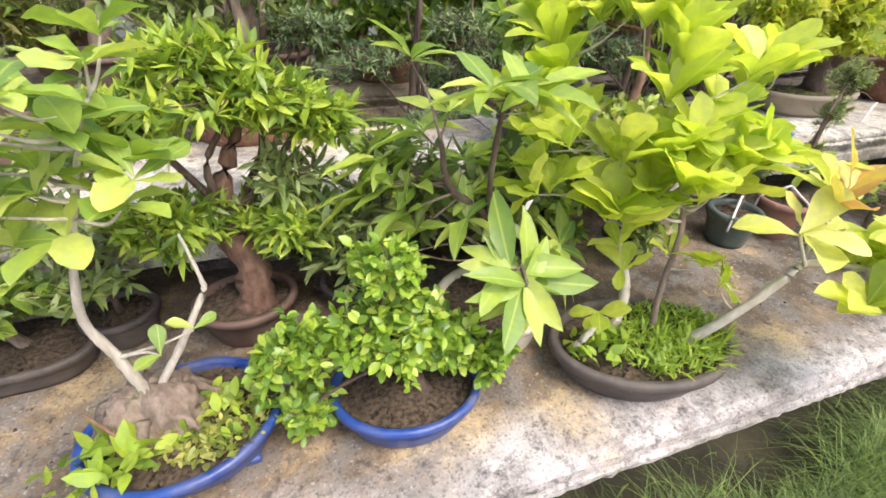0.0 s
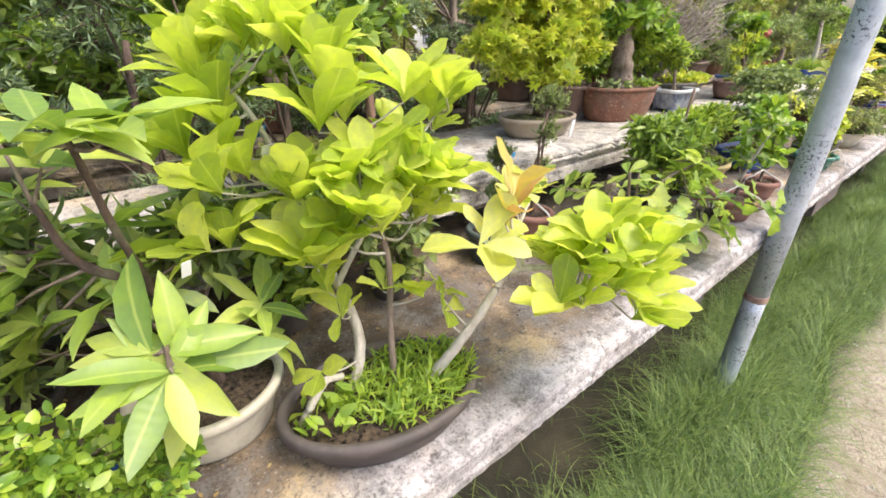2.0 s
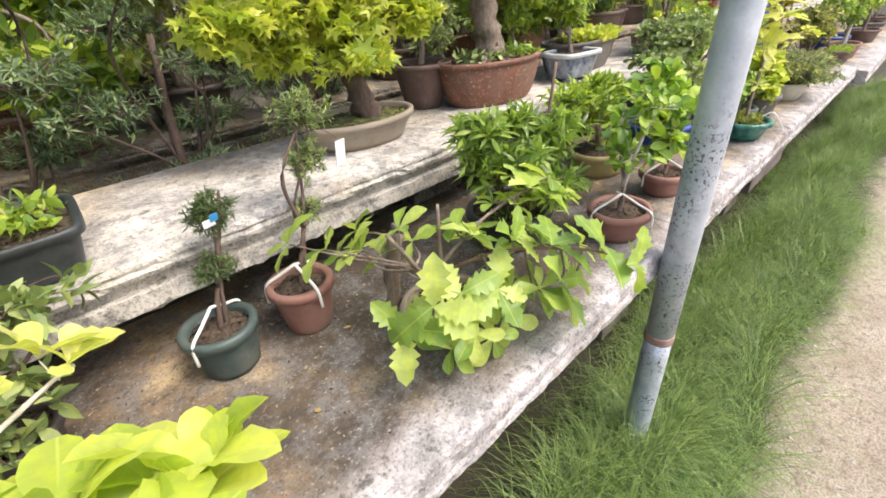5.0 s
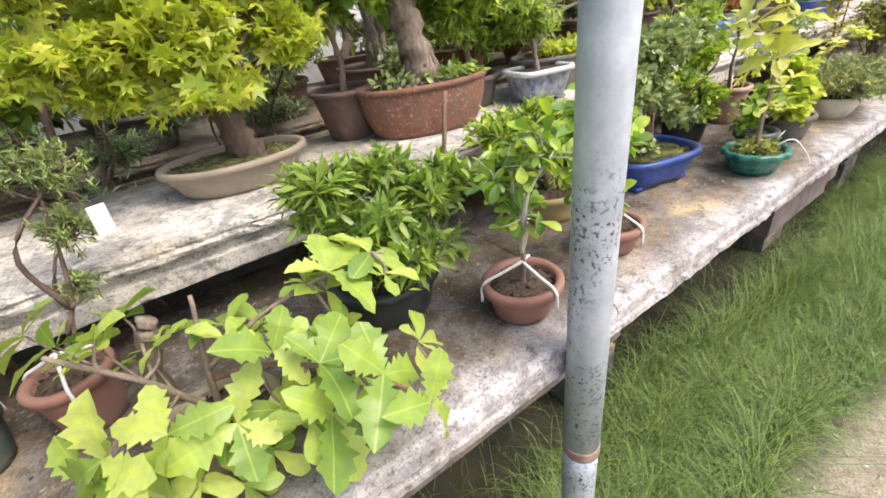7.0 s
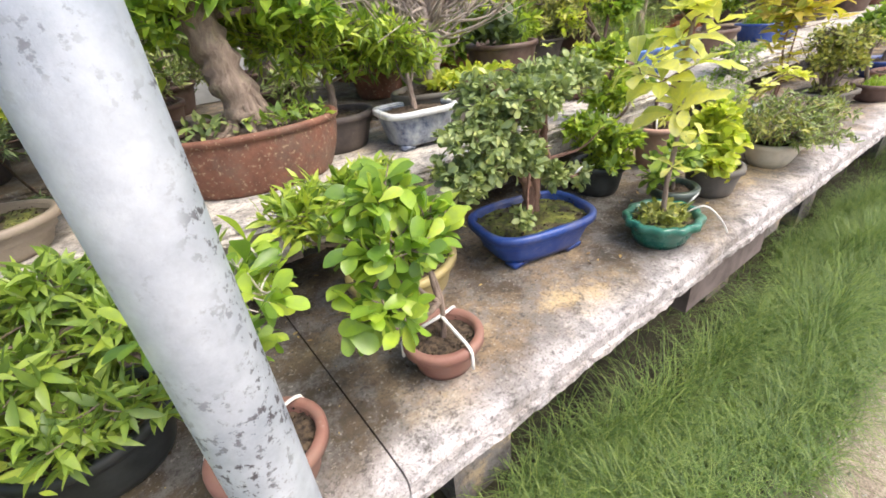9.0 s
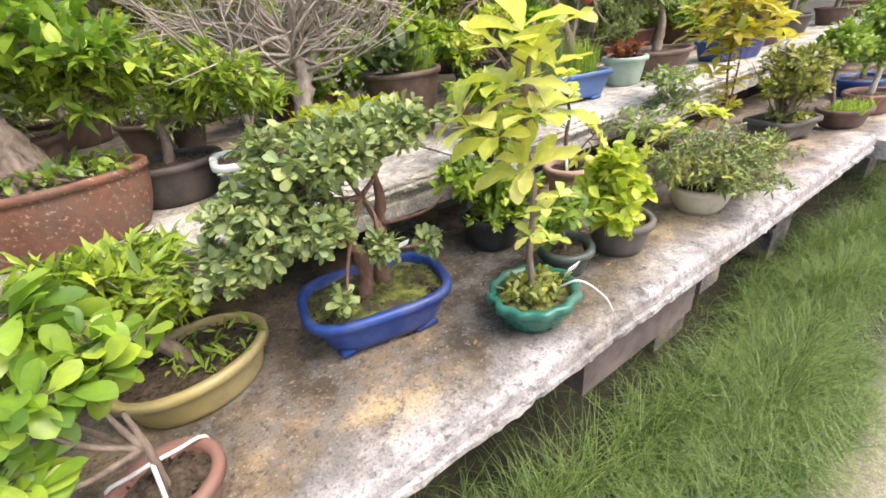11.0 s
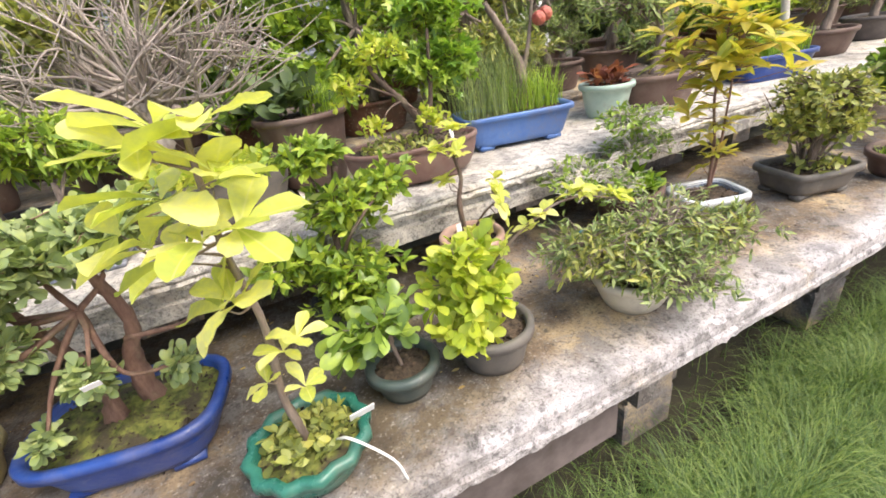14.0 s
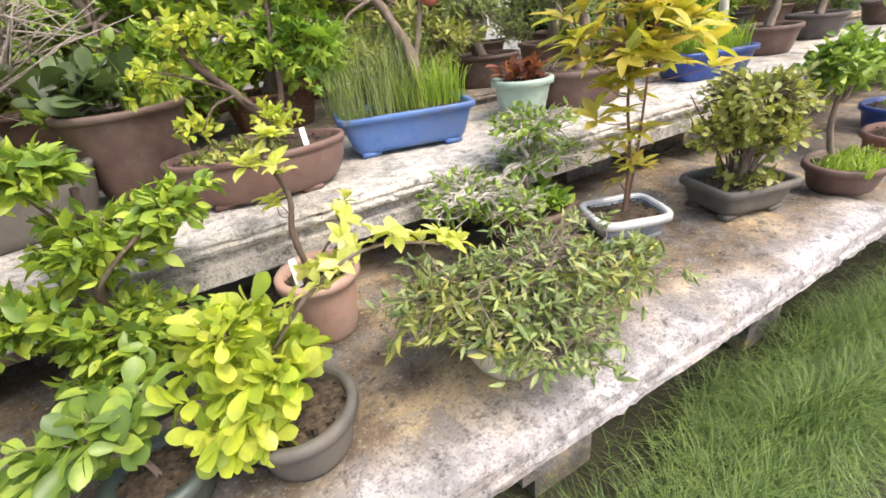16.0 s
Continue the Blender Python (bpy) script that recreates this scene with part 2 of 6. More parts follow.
L_BROAD = leaf_mat("broad_green_leaf", (0.14, 0.26, 0.035), (0.32, 0.45, 0.07), (0.5, 0.58, 0.15), "object", 0.38)
L_BOX = leaf_mat("fresh_small_leaf", (0.08, 0.19, 0.015), (0.23, 0.39, 0.03), (0.42, 0.54, 0.07), "island", 0.35)
L_AZA = leaf_mat("azalea_leaf", (0.09, 0.18, 0.015), (0.27, 0.4, 0.035), (0.47, 0.56, 0.07), "island", 0.38)
L_MID = leaf_mat("mid_green_leaf", (0.08, 0.16, 0.022), (0.23, 0.36, 0.05), (0.4, 0.52, 0.1), "island", 0.35)
L_YG = leaf_mat("yellow_green_leaf", (0.26, 0.36, 0.03), (0.48, 0.55, 0.06), (0.64, 0.63, 0.13), "island", 0.4, 0.5)
L_LIME = leaf_mat("lime_leaf", (0.28, 0.4, 0.03), (0.48, 0.56, 0.06), (0.62, 0.64, 0.12), "island", 0.4, 0.45)
L_GREY = leaf_mat("grey_green_leaf", (0.12, 0.18, 0.065), (0.24, 0.32, 0.13), (0.4, 0.46, 0.21), "island", 0.6, 0.25)
L_DULL = leaf_mat("dull_green_leaf", (0.09, 0.15, 0.045), (0.21, 0.29, 0.09), (0.36, 0.42, 0.16), "island", 0.5, 0.25)
L_DEEP = leaf_mat("deep_green_leaf", (0.025, 0.055, 0.018), (0.06, 0.11, 0.03), (0.12, 0.18, 0.05), "island", 0.45, 0.25)
L_JUN = leaf_mat("juniper_leaf", (0.06, 0.12, 0.055), (0.15, 0.24, 0.12), (0.29, 0.38, 0.2), "island", 0.5, 0.25)
L_OLIVE = leaf_mat("olive_leaf", (0.12, 0.15, 0.03), (0.26, 0.3, 0.06), (0.44, 0.42, 0.12), "island", 0.5, 0.3)
L_FERN = leaf_mat("moss_fern_leaf", (0.16, 0.28, 0.02), (0.28, 0.42, 0.03), (0.4, 0.5, 0.06), "island", 0.5, 0.4)
L_RED = leaf_mat("red_leaf", (0.16, 0.03, 0.03), (0.28, 0.07, 0.05), (0.35, 0.15, 0.08), "island", 0.4)
L_GRASS = leaf_mat("grass_blade", (0.04, 0.1, 0.015), (0.11, 0.21, 0.037), (0.26, 0.35, 0.1), "island", 0.5, 0.3)


# ---- mesh builders ----
class Geo:
    """Gathers vertices and faces of one mesh."""

    def __init__(self):
        self.v, self.f, self.n = [], [], 0

    def add(self, verts, faces):
        verts = np.asarray(verts, float).reshape(-1, 3)
        self.v.append(verts)
        self.f += [tuple(i + self.n for i in q) for q in faces]
        self.n += len(verts)
        return self

    def mesh(self, name, material, smooth=True):
        me = bpy.data.meshes.new(name)
        me.from_pydata(np.concatenate(self.v).tolist(), [], self.f)
        me.materials.append(material)
        me.polygons.foreach_set("use_smooth", [smooth] * len(me.polygons))
        me.update()
        return me


STUFF = ("foliage", "twigwork", "ground_cover", "grit", "grass", "horsetail", "leaf_mass", "moss_tuft", "yellow_foliage", "stems", "branches")


def part(name, geo, material, parent, label="", smooth=True):
    ob = new(name, geo.mesh(name, material, smooth))
    ob.parent = parent
    if name in STUFF:
        ob["kind"] = "stuff"
    return tagged(ob, label)


def thing(name, x, y, z, label, category, group="", kind="", size=1.0):
    ob = new(name)
    ob.scale = (size, size, size)
    ob.empty_display_size = 0.05
    ob.location = (x, y, z)
    return tagged(ob, label, category, group, kind)


def solid(name, geo, material, label, category="", kind="", smooth=False, at=(0, 0, 0), group=""):
    ob = new(name, geo.mesh(name, material, smooth))
    ob.location = at
    return tagged(ob, label, category, group, kind)


def spline(points, per=6):
    """A smooth line through points."""
    p = np.asarray(points, float)
    if len(p) < 3:
        return np.array([p[0] + (p[-1] - p[0]) * k for k in np.linspace(0, 1, per + 1)])
    q = np.vstack([2 * p[0] - p[1], p, 2 * p[-1] - p[-2]])
    out = []
    for i in range(1, len(q) - 2):
        for k in np.arange(per) / per:
            a, b, c, d = q[i - 1 : i + 3]
            out.append(0.5 * (2 * b + (c - a) * k + (2 * a - 5 * b + 4 * c - d) * k * k + (3 * b - a - 3 * c + d) * k**3))
    return np.array(out + [p[-1]])


def tube(geo, line, r0, r1, sides=7, rough=0.0, rng=None):
    """A tapered limb along a line, lumpy by rough."""
    line = np.asarray(line, float)
    n = len(line)
    d = np.gradient(line, axis=0)
    d /= np.linalg.norm(d, axis=1)[:, None] + 1e-9
    ref = np.where(np.abs(d[:, 2:3]) > 0.9, [[1.0, 0, 0]], [[0, 0, 1.0]])
    a = np.cross(d, ref)
    a /= np.linalg.norm(a, axis=1)[:, None] + 1e-9
    b = np.cross(d, a)
    rr = np.linspace(r0, r1, n)[:, None] * np.ones((n, sides))
    if rough:
        rr = rr * (1 + rough * (rng.random((n, sides)) - 0.5) * 2)
    ang = np.arange(sides) / sides * 2 * np.pi
    ring = line[:, None] + rr[..., None] * (a[:, None] * np.cos(ang)[None, :, None] + b[:, None] * np.sin(ang)[None, :, None])
    f = [(i * sides + j, i * sides + (j + 1) % sides, (i + 1) * sides + (j + 1) % sides, (i + 1) * sides + j) for i in range(n - 1) for j in range(sides)]
    f += [tuple(range(sides))[::-1], tuple((n - 1) * sides + j for j in range(sides))]
    geo.add(ring.reshape(-1, 3), f)


def box(geo, x0, x1, y0, y1, z0, z1, c=0.004):
    """A block with chamfered edges."""
    v, f = [], []
    for z, i in ((z0, c), (z0 + c, 0), (z1 - c, 0), (z1, c)):
        v += [(x0 + i, y0 + i, z), (x1 - i, y0 + i, z), (x1 - i, y1 - i, z), (x0 + i, y1 - i, z)]
    f = [(3, 2, 1, 0), (12, 13, 14, 15)] + [(k * 4 + j, k * 4 + (j + 1) % 4, k * 4 + 4 + (j + 1) % 4, k * 4 + 4 + j) for k in range(3) for j in range(4)]
    geo.add(v, f)


# Half-widths along a blade of unit length.
SHAPES = {
    "ovate": [(0, 0.015), (0.12, 0.12), (0.32, 0.23), (0.55, 0.22), (0.8, 0.12), (1, 0.0)],
    "obovate": [(0, 0.015), (0.15, 0.065), (0.35, 0.145), (0.55, 0.22), (0.72, 0.255), (0.86, 0.22), (0.95, 0.125), (1, 0.01)],
    "lance": [(0, 0.01), (0.25, 0.1), (0.5, 0.13), (0.78, 0.07), (1, 0.0)],
    "small": [(0, 0.03), (0.3, 0.22), (0.6, 0.27), (0.85, 0.16), (1, 0.0)],
    "long": [(0, 0.015), (0.15, 0.09), (0.4, 0.16), (0.65, 0.15), (0.85, 0.08), (1, 0.0)],
    "oak": [(0, 0.015), (0.1, 0.07), (0.2, 0.17), (0.24, 0.11), (0.36, 0.25), (0.41, 0.17), (0.55, 0.33), (0.6, 0.22), (0.72, 0.31), (0.78, 0.2), (0.9, 0.16), (1, 0.0)],
    "needle": [(0, 0.05), (0.5, 0.09), (1, 0.0)],
}


def leaf_shape(kind, fold=0.3, droop=0.25):
    if kind in ("maple", "lobed"):
        lobes = 5 if kind == "maple" else 7
        depth = 0.42 if kind == "maple" else 0.7
        v, f = [(0, 0.35, 0.0)], []
        m = lobes * 2
        for k in range(m + 1):
            a = radians(-155 + 310 * k / m)
            r = 0.62 if k % 2 == 1 else 0.62 * depth
            v.append((r * math.sin(a), 0.35 + r * math.cos(a), -0.12 * (k % 2) - 0.05))
        f = [(0, k + 1, k) for k in range(1, m + 1)]
        return np.array(v), f
    prof = SHAPES[kind]
    v, f = [], []
    for t, w in prof:
        z = -droop * t * t
        v += [(-w, t, z + fold * w), (0, t, z), (w, t, z + fold * w)]
    for i in range(len(prof) - 1):
        a = 3 * i
        f += [(a, a + 1, a + 4, a + 3), (a + 1, a + 2, a + 5, a + 4)]
    return np.array(v), f


def frames_of(d, up):
    """Axes of leaves that point along d and face up."""
    y = d / (np.linalg.norm(d, axis=1)[:, None] + 1e-9)
    x = np.cross(y, up)
    x /= np.linalg.norm(x, axis=1)[:, None] + 1e-9
    return x, y, np.cross(x, y)


def place_leaves(geo, shape, p, d, length, rng, face=None):
    v, f = shape
    n = len(p)
    up = (np.array([0, 0, 1.0]) + 0.55 * rng.normal(size=(n, 3))) if face is None else face
    x, y, z = frames_of(d, up)
    w = (0.85 + 0.3 * rng.random(n))[:, None, None]
    out = p[:, None] + length[:, None, None] * (v[None, :, 0:1] * w * x[:, None] + v[None, :, 1:2] * y[:, None] + v[None, :, 2:3] * z[:, None])
    k = len(v)
    geo.v.append(out.reshape(-1, 3))
    geo.f += [tuple(i + geo.n + j * k for i in q) for j in range(n) for q in f]
    geo.n += n * k


def unit(v):
    return v / (np.linalg.norm(v, axis=-1, keepdims=True) + 1e-9)


DENSE = 1.7


def crown(parent, rng, blobs, kind, length, count, material, foot, twig=0.0012, bark=None, whorl=6, spread=1.0, bare=False, thick=None, lift=0.45, name="foliage", limbs=True):
    """Leaves in whorls on twigs that fill ellipsoids (x, y, z, rx, rz); limbs run to them from the foot."""
    bark = bark or M_BARK
    geo, tw = Geo(), Geo()
    shape = [leaf_shape(kind, 0.25 + 0.15 * k, 0.15 + 0.15 * k) for k in range(2)]
    size = np.array([(b[3] * b[3] * b[4]) ** 0.67 for b in blobs])
    for b, share in zip(blobs, size / size.sum()):
        c, r = np.array(b[:3]), np.array([b[3], b[3] * 0.8, b[4]]) * spread
        n = max(3, int(DENSE * count * share / whorl))
        dirs = unit(rng.normal(size=(n, 3)))
        dirs[:, 2] = np.where(rng.random(n) < 0.5, np.abs(dirs[:, 2]), dirs[:, 2])
        rad = rng.random(n)[:, None] ** 0.45
        rad = rad * (0.78 + 0.3 * (np.sin(dirs[:, 0:1] * 5 + 9 * c[0] * 7) * np.cos(dirs[:, 1:2] * 4 + c[2] * 31)))
        tips = c + dirs * r * rad
        if limbs:
            mid = (np.array(foot) + c) / 2 + rng.normal(size=3) * 0.12 * np.linalg.norm(c - foot)
            lg = Geo()
            t = thick or 0.0045
            tube(lg, spline([foot, mid, c + rng.normal(size=3) * r * 0.2]), t, t * 0.4, 6, 0.15, rng)
            part("branch", lg, bark, parent)
        m = n if bare else int(n * 0.6)
        for tip in tips[:m]:
            start = c + (tip - c) * 0.15 + rng.normal(size=3) * r * 0.12
            bend = (start + tip) / 2 + rng.normal(size=3) * 0.1 * np.linalg.norm(tip - start)
            tube(tw, spline([start, bend, tip], 3), twig * 1.6, twig * 0.6, 4)
        td = unit(dirs * 0.7 + np.array([0, 0, lift]) + 0.35 * rng.normal(size=(n, 3)))
        p = np.repeat(tips, whorl, 0)
        dd = unit(np.repeat(td, whorl, 0) * 0.65 + unit(rng.normal(size=(n * whorl, 3))) * 0.85)
        p = p - np.repeat(td, whorl, 0) * (rng.random(n * whorl)[:, None] * length * 0.9)
        ln = length * (0.6 + 0.65 * rng.random(n * whorl))
        h = len(p) // 2
        place_leaves(geo, shape[0], p[:h], dd[:h], ln[:h], rng)
        place_leaves(geo, shape[1], p[h:], dd[h:], ln[h:], rng)
    if tw.n:
        part("twigwork", tw, bark, parent)
    return part(name, geo, material, parent)


LEAVES = {}


def big_leaf(kind, material, k):
    key = (kind, material.name, k)
    if key not in LEAVES:
        g = Geo()
        v, f = leaf_shape(kind, (0.2, 0.5, 0.35)[k], (0.1, 0.3, 0.5)[k])
        v = v.copy()
        v[:, 2] += 0.02 * np.sin(v[:, 1] * 14 + k * 2) * np.abs(v[:, 0]) * 8
        v[:, 0] += 0.05 * (k - 1) * v[:, 1] ** 2
        LEAVES[key] = g.add(v, f).mesh("leaf", material)
    return LEAVES[key]


def single_leaves(parent, rng, tips, kind, length, per, material, centre, tilt=0.7, limb=None, bark=None, ground=None, thick=0.003, odd=None, more=1, jitter=0.035):
    """Whorls of large leaves, each leaf a part, at tips round a centre."""
    bark = bark or M_BARK
    tips = [np.array(p, float) + (0 if k == 0 else 1) * rng.normal(size=3) * jitter for p in tips for k in range(more)]
    for i, tip in enumerate(tips):
        tip = np.array(tip, float)
        out = unit(tip - np.array(centre)) + np.array([0, 0, 0.6])
        out = unit(out + 0.25 * rng.normal(size=3))
        if limb is not None:
            start = limb[np.argmin([np.linalg.norm(q - tip) + 0.5 * max(0, q[2] - tip[2] + 0.03) for q in limb])]
            lg = Geo()
            bend = (start + tip) / 2 + rng.normal(size=3) * 0.08 * np.linalg.norm(tip - start) - np.array([0, 0, 0.006])
            tube(lg, spline([start, bend, tip - out * length * 0.1], 5), thick, thick * 0.45, 6, 0.12, rng)
            part("branch", lg, bark, parent)
        a0 = rng.random() * 6.28
        for k in range(per):
            side = unit(np.cross(out, [0.3, 0.5, 0.8]))
            a = a0 + 2.4 * k
            rad = side * math.cos(a) + np.cross(out, side) * math.sin(a)
            d = unit(out * (1 - tilt * (0.45 + 0.55 * rng.random())) + rad * tilt + 0.12 * rng.normal(size=3))
            up = unit(out + 0.2 * rng.normal(size=3) + np.array([0, 0, 0.3]))
            x, y, z = (w[0] for w in frames_of(d[None], up[None]))
            s = length * (0.65 + 0.5 * rng.random())
            mt = odd[1] if odd and i in odd[0] else material
            ob = new("leaf", big_leaf(kind, mt, k % 3))
            ob.parent = parent
            p = tip - out * length * 0.12 * rng.random()
            ob.matrix_local = Matrix(((x[0] * s, y[0] * s, z[0] * s, p[0]), (x[1] * s, y[1] * s, z[1] * s, p[1]), (x[2] * s, y[2] * s, z[2] * s, p[2]), (0, 0, 0, 1)))


def trunk(parent, rng, points, r0, r1, material, label="", rough=0.18, name="trunk"):
    g = Geo()
    line = spline(points, 7)
    tube(g, line, r0, r1, 10, rough, rng)
    part(name, g, material, parent, label)
    return line


def pot(parent, rng, w, d, h, material, n=2.0, ang=0.0, base=0.74, lip=0.006, feet=0, soil=M_SOIL, bulge=0.0, wavy=0, ribs=0, rim=True, rim_mat=None, wall=0.009, low=0.014, soil_label="", x=0.0, y=0.0):
    """An open pot with a wall, a rim, feet and earth in it. n: 2 oval, 5 and more a rounded rectangle. Gives the earth's height."""
    seg = 48 if wavy or n > 3 else 36
    th = np.arange(seg) / seg * 2 * np.pi
    if n > 3:
        th = th + 0.12 * np.sin(4 * th) * -1
    cx, sx = np.cos(th), np.sin(th)
    ring = np.stack([np.sign(cx) * np.abs(cx) ** (2 / n) * w / 2, np.sign(sx) * np.abs(sx) ** (2 / n) * d / 2], 1)
    ca, sa = math.cos(radians(ang)), math.sin(radians(ang))
    ring = ring @ np.array([[ca, sa], [-sa, ca]])
    wave = 1 + (0.05 * np.cos(wavy * th) if wavy else 0)
    lift = 0.012 if feet else 0.0
    foot_z = lift

    def ringed(levels, closed_bottom):
        g = Geo()
        v, f = [], []
        for s, z, off in levels:
            u = ring * s
            u = u + unit(ring) * off
            if wavy:
                u = u * (1 + (wave - 1) * max(0, (z - foot_z) / h))[:, None]
            v.append(np.column_stack([u[:, 0] + x, u[:, 1] + y, np.full(seg, z)]))
        for i in range(len(levels) - 1):
            f += [(i * seg + j, i * seg + (j + 1) % seg, (i + 1) * seg + (j + 1) % seg, (i + 1) * seg + j) for j in range(seg)]
        if closed_bottom:
            f.append(tuple(range(seg))[::-1])
        return g.add(np.concatenate(v), f)

    z0, top = foot_z, h
    outer = [(base * 0.96, z0, 0), (base, z0 + 0.006, 0)]
    for k in range(1, 9):
        q = k / 9
        s = base + (0.985 - base) * q + bulge * math.sin(math.pi * q)
        if ribs:
            outer += [(s, z0 + (h - z0) * (q - 0.05), 0.0015), (s, z0 + (h - z0) * q, -0.001)]
        else:
            outer.append((s, z0 + (h - z0) * q, 0))
    outer += [(0.985, top - 0.004, 0), (0.985, top, -0.003), (0.985, top, -wall), (0.97, top - low - 0.02, -wall)]
    body = part("pot", ringed(outer, True), material, parent)
    if rim:
        band = [(0.985, top - 0.014, -0.001), (0.985, top - 0.013, lip), (0.985, top - 0.001, lip), (0.985, top + 0.003, lip - 0.003), (0.985, top + 0.003, -wall + 0.002), (0.985, top - 0.004, -wall - 0.001)]
        part("rim", ringed(band, False), rim_mat or material, body)
    for k in range(feet):
        a = radians(ang) + 2 * math.pi * (k + 0.5) / feet
        g = Geo()
        ux, uy = math.cos(a - radians(ang)), math.sin(a - radians(ang))
        px, py = np.array([np.sign(ux) * abs(ux) ** (2 / n) * w / 2, np.sign(uy) * abs(uy) ** (2 / n) * d / 2]) @ np.array([[ca, sa], [-sa, ca]]) * base * 0.82
        fw = 0.014 + 0.03 * w
        box(g, px + x - fw, px + x + fw, py + y - fw * 0.7, py + y + fw * 0.7, 0.0, lift + 0.004, 0.004)
        part("foot", g, material, body)
    # earth: a lumpy mound
    g = Geo()
    v, f = [(x, y, top - low + 0.006)], []
    rings = 7
    for i in range(1, rings + 1):
        q = i / rings
        u = ring * 0.985 * q - unit(ring) * wall * q * 0.7
        z = top - low + 0.008 * (1 - q * q) + rng.normal(size=seg) * 0.0022
        v = np.vstack([v, np.column_stack([u[:, 0] + x, u[:, 1] + y, z])])
    f = [(0, 1 + j, 1 + (j + 1) % seg) for j in range(seg)]
    for i in range(rings - 1):
        a, b = 1 + i * seg, 1 + (i + 1) * seg
        f += [(a + j, b + j, b + (j + 1) % seg, a + (j + 1) % seg) for j in range(seg)]
    part("soil", g.add(v, f), soil, parent, soil_label)
    # crumbs on the earth
    g = Geo()
    k = int(60 + 500 * w * d * 10)
    q = np.sqrt(rng.random(k))
    idx = rng.integers(0, seg, k)
    for (px, py), s in zip(ring[idx] * 0.9 * q[:, None], rng.random(k) * 0.0035 + 0.0015):
        c = np.array([px + x, py + y, top - low + 0.008 * (1 - 0.5) + 0.002])
        a = rng.normal(size=(4, 3))
        g.add(c + unit(a) * s, [(0, 1, 2), (0, 2, 3), (0, 3, 1), (1, 3, 2)])
    part("grit", g, soil if soil is M_SOIL else M_SOIL, parent)
    return top - low + 0.006


def tag(parent, x, y, z, w, h, rz=0.0, rx=20.0, material=None, stake=0.0):
    g = Geo()
    box(g, -w / 2, w / 2, -0.0006, 0.0006, -stake, h, 0.0004)
    ob = part("tag", g, material or M_TAG, parent, "blank plastic plant tag", False)
    ob.matrix_local = pose(x, y, z, rx, 0, rz)
    return ob


def weeds(parent, rng, x, y, z, r, count, length, material, kind="small", name="ground_cover"):
    """Low growth that covers the earth."""
    geo = Geo()
    a, q = rng.random(count) * 6.28, np.sqrt(rng.random(count)) * r
    p = np.column_stack([x + q * np.cos(a), y + 0.75 * q * np.sin(a), z + rng.random(count) * length * 1.2])
    d = unit(np.column_stack([rng.normal(size=(count, 2)), 0.6 + rng.random(count)]))
    place_leaves(geo, leaf_shape(kind, 0.2, 0.3), p, d, length * (0.5 + rng.random(count)), rng)
    return part(name, geo, material, parent)


def blades(parent, rng, x, y, z, r, count, length, material, lean=0.5, width=0.0016, name="grass"):
    geo = Geo()
    blade_field(geo, rng, x + r * (rng.random(count) * 2 - 1), y + 0.6 * r * (rng.random(count) * 2 - 1), z, length, lean, width)
    return part(name, geo, material, parent)


def blade_field(geo, rng, xs, ys, z, length, lean, width):
    """Bent grass blades of five triangles."""
    n = len(xs)
    ln = length * (0.45 + 0.8 * rng.random(n))
    a = rng.random(n) * 6.283
    side = np.column_stack([np.cos(a + 1.57), np.sin(a + 1.57), np.zeros(n)]) * width
    fwd = np.column_stack([np.cos(a), np.sin(a), np.zeros(n)])
    le = lean * (0.4 + 1.2 * rng.random(n))
    base = np.column_stack([xs, ys, np.full(n, z)])
    rows = []
    for q in (0.0, 0.4, 0.75):
        c = base + fwd * (ln * le * q * q)[:, None]
        c[:, 2] += ln * (q - 0.35 * le * q * q).clip(0)
        rows += [c - side * (1 - 0.5 * q), c + side * (1 - 0.5 * q)]
    tip = base + fwd * (ln * le)[:, None]
    tip[:, 2] += (ln * (1 - 0.62 * le)).clip(0.004)
    v = np.stack(rows + [tip], 1).reshape(-1, 3)
    f = [q for i in range(0, 7 * n, 7) for q in ((i, i + 1, i + 3, i + 2), (i + 2, i + 3, i + 5, i + 4), (i + 4, i + 5, i + 6))]
    geo.add(v, [])
    geo.f += [tuple(k + geo.n - len(v) for k in q) for q in f]


# ---- ground, path and grass ----
LOW, HIGH, HIGH2, BACK = 0.68, 0.88, 0.88, 0.84


def seeded(k):
    return np.random.default_rng(k)


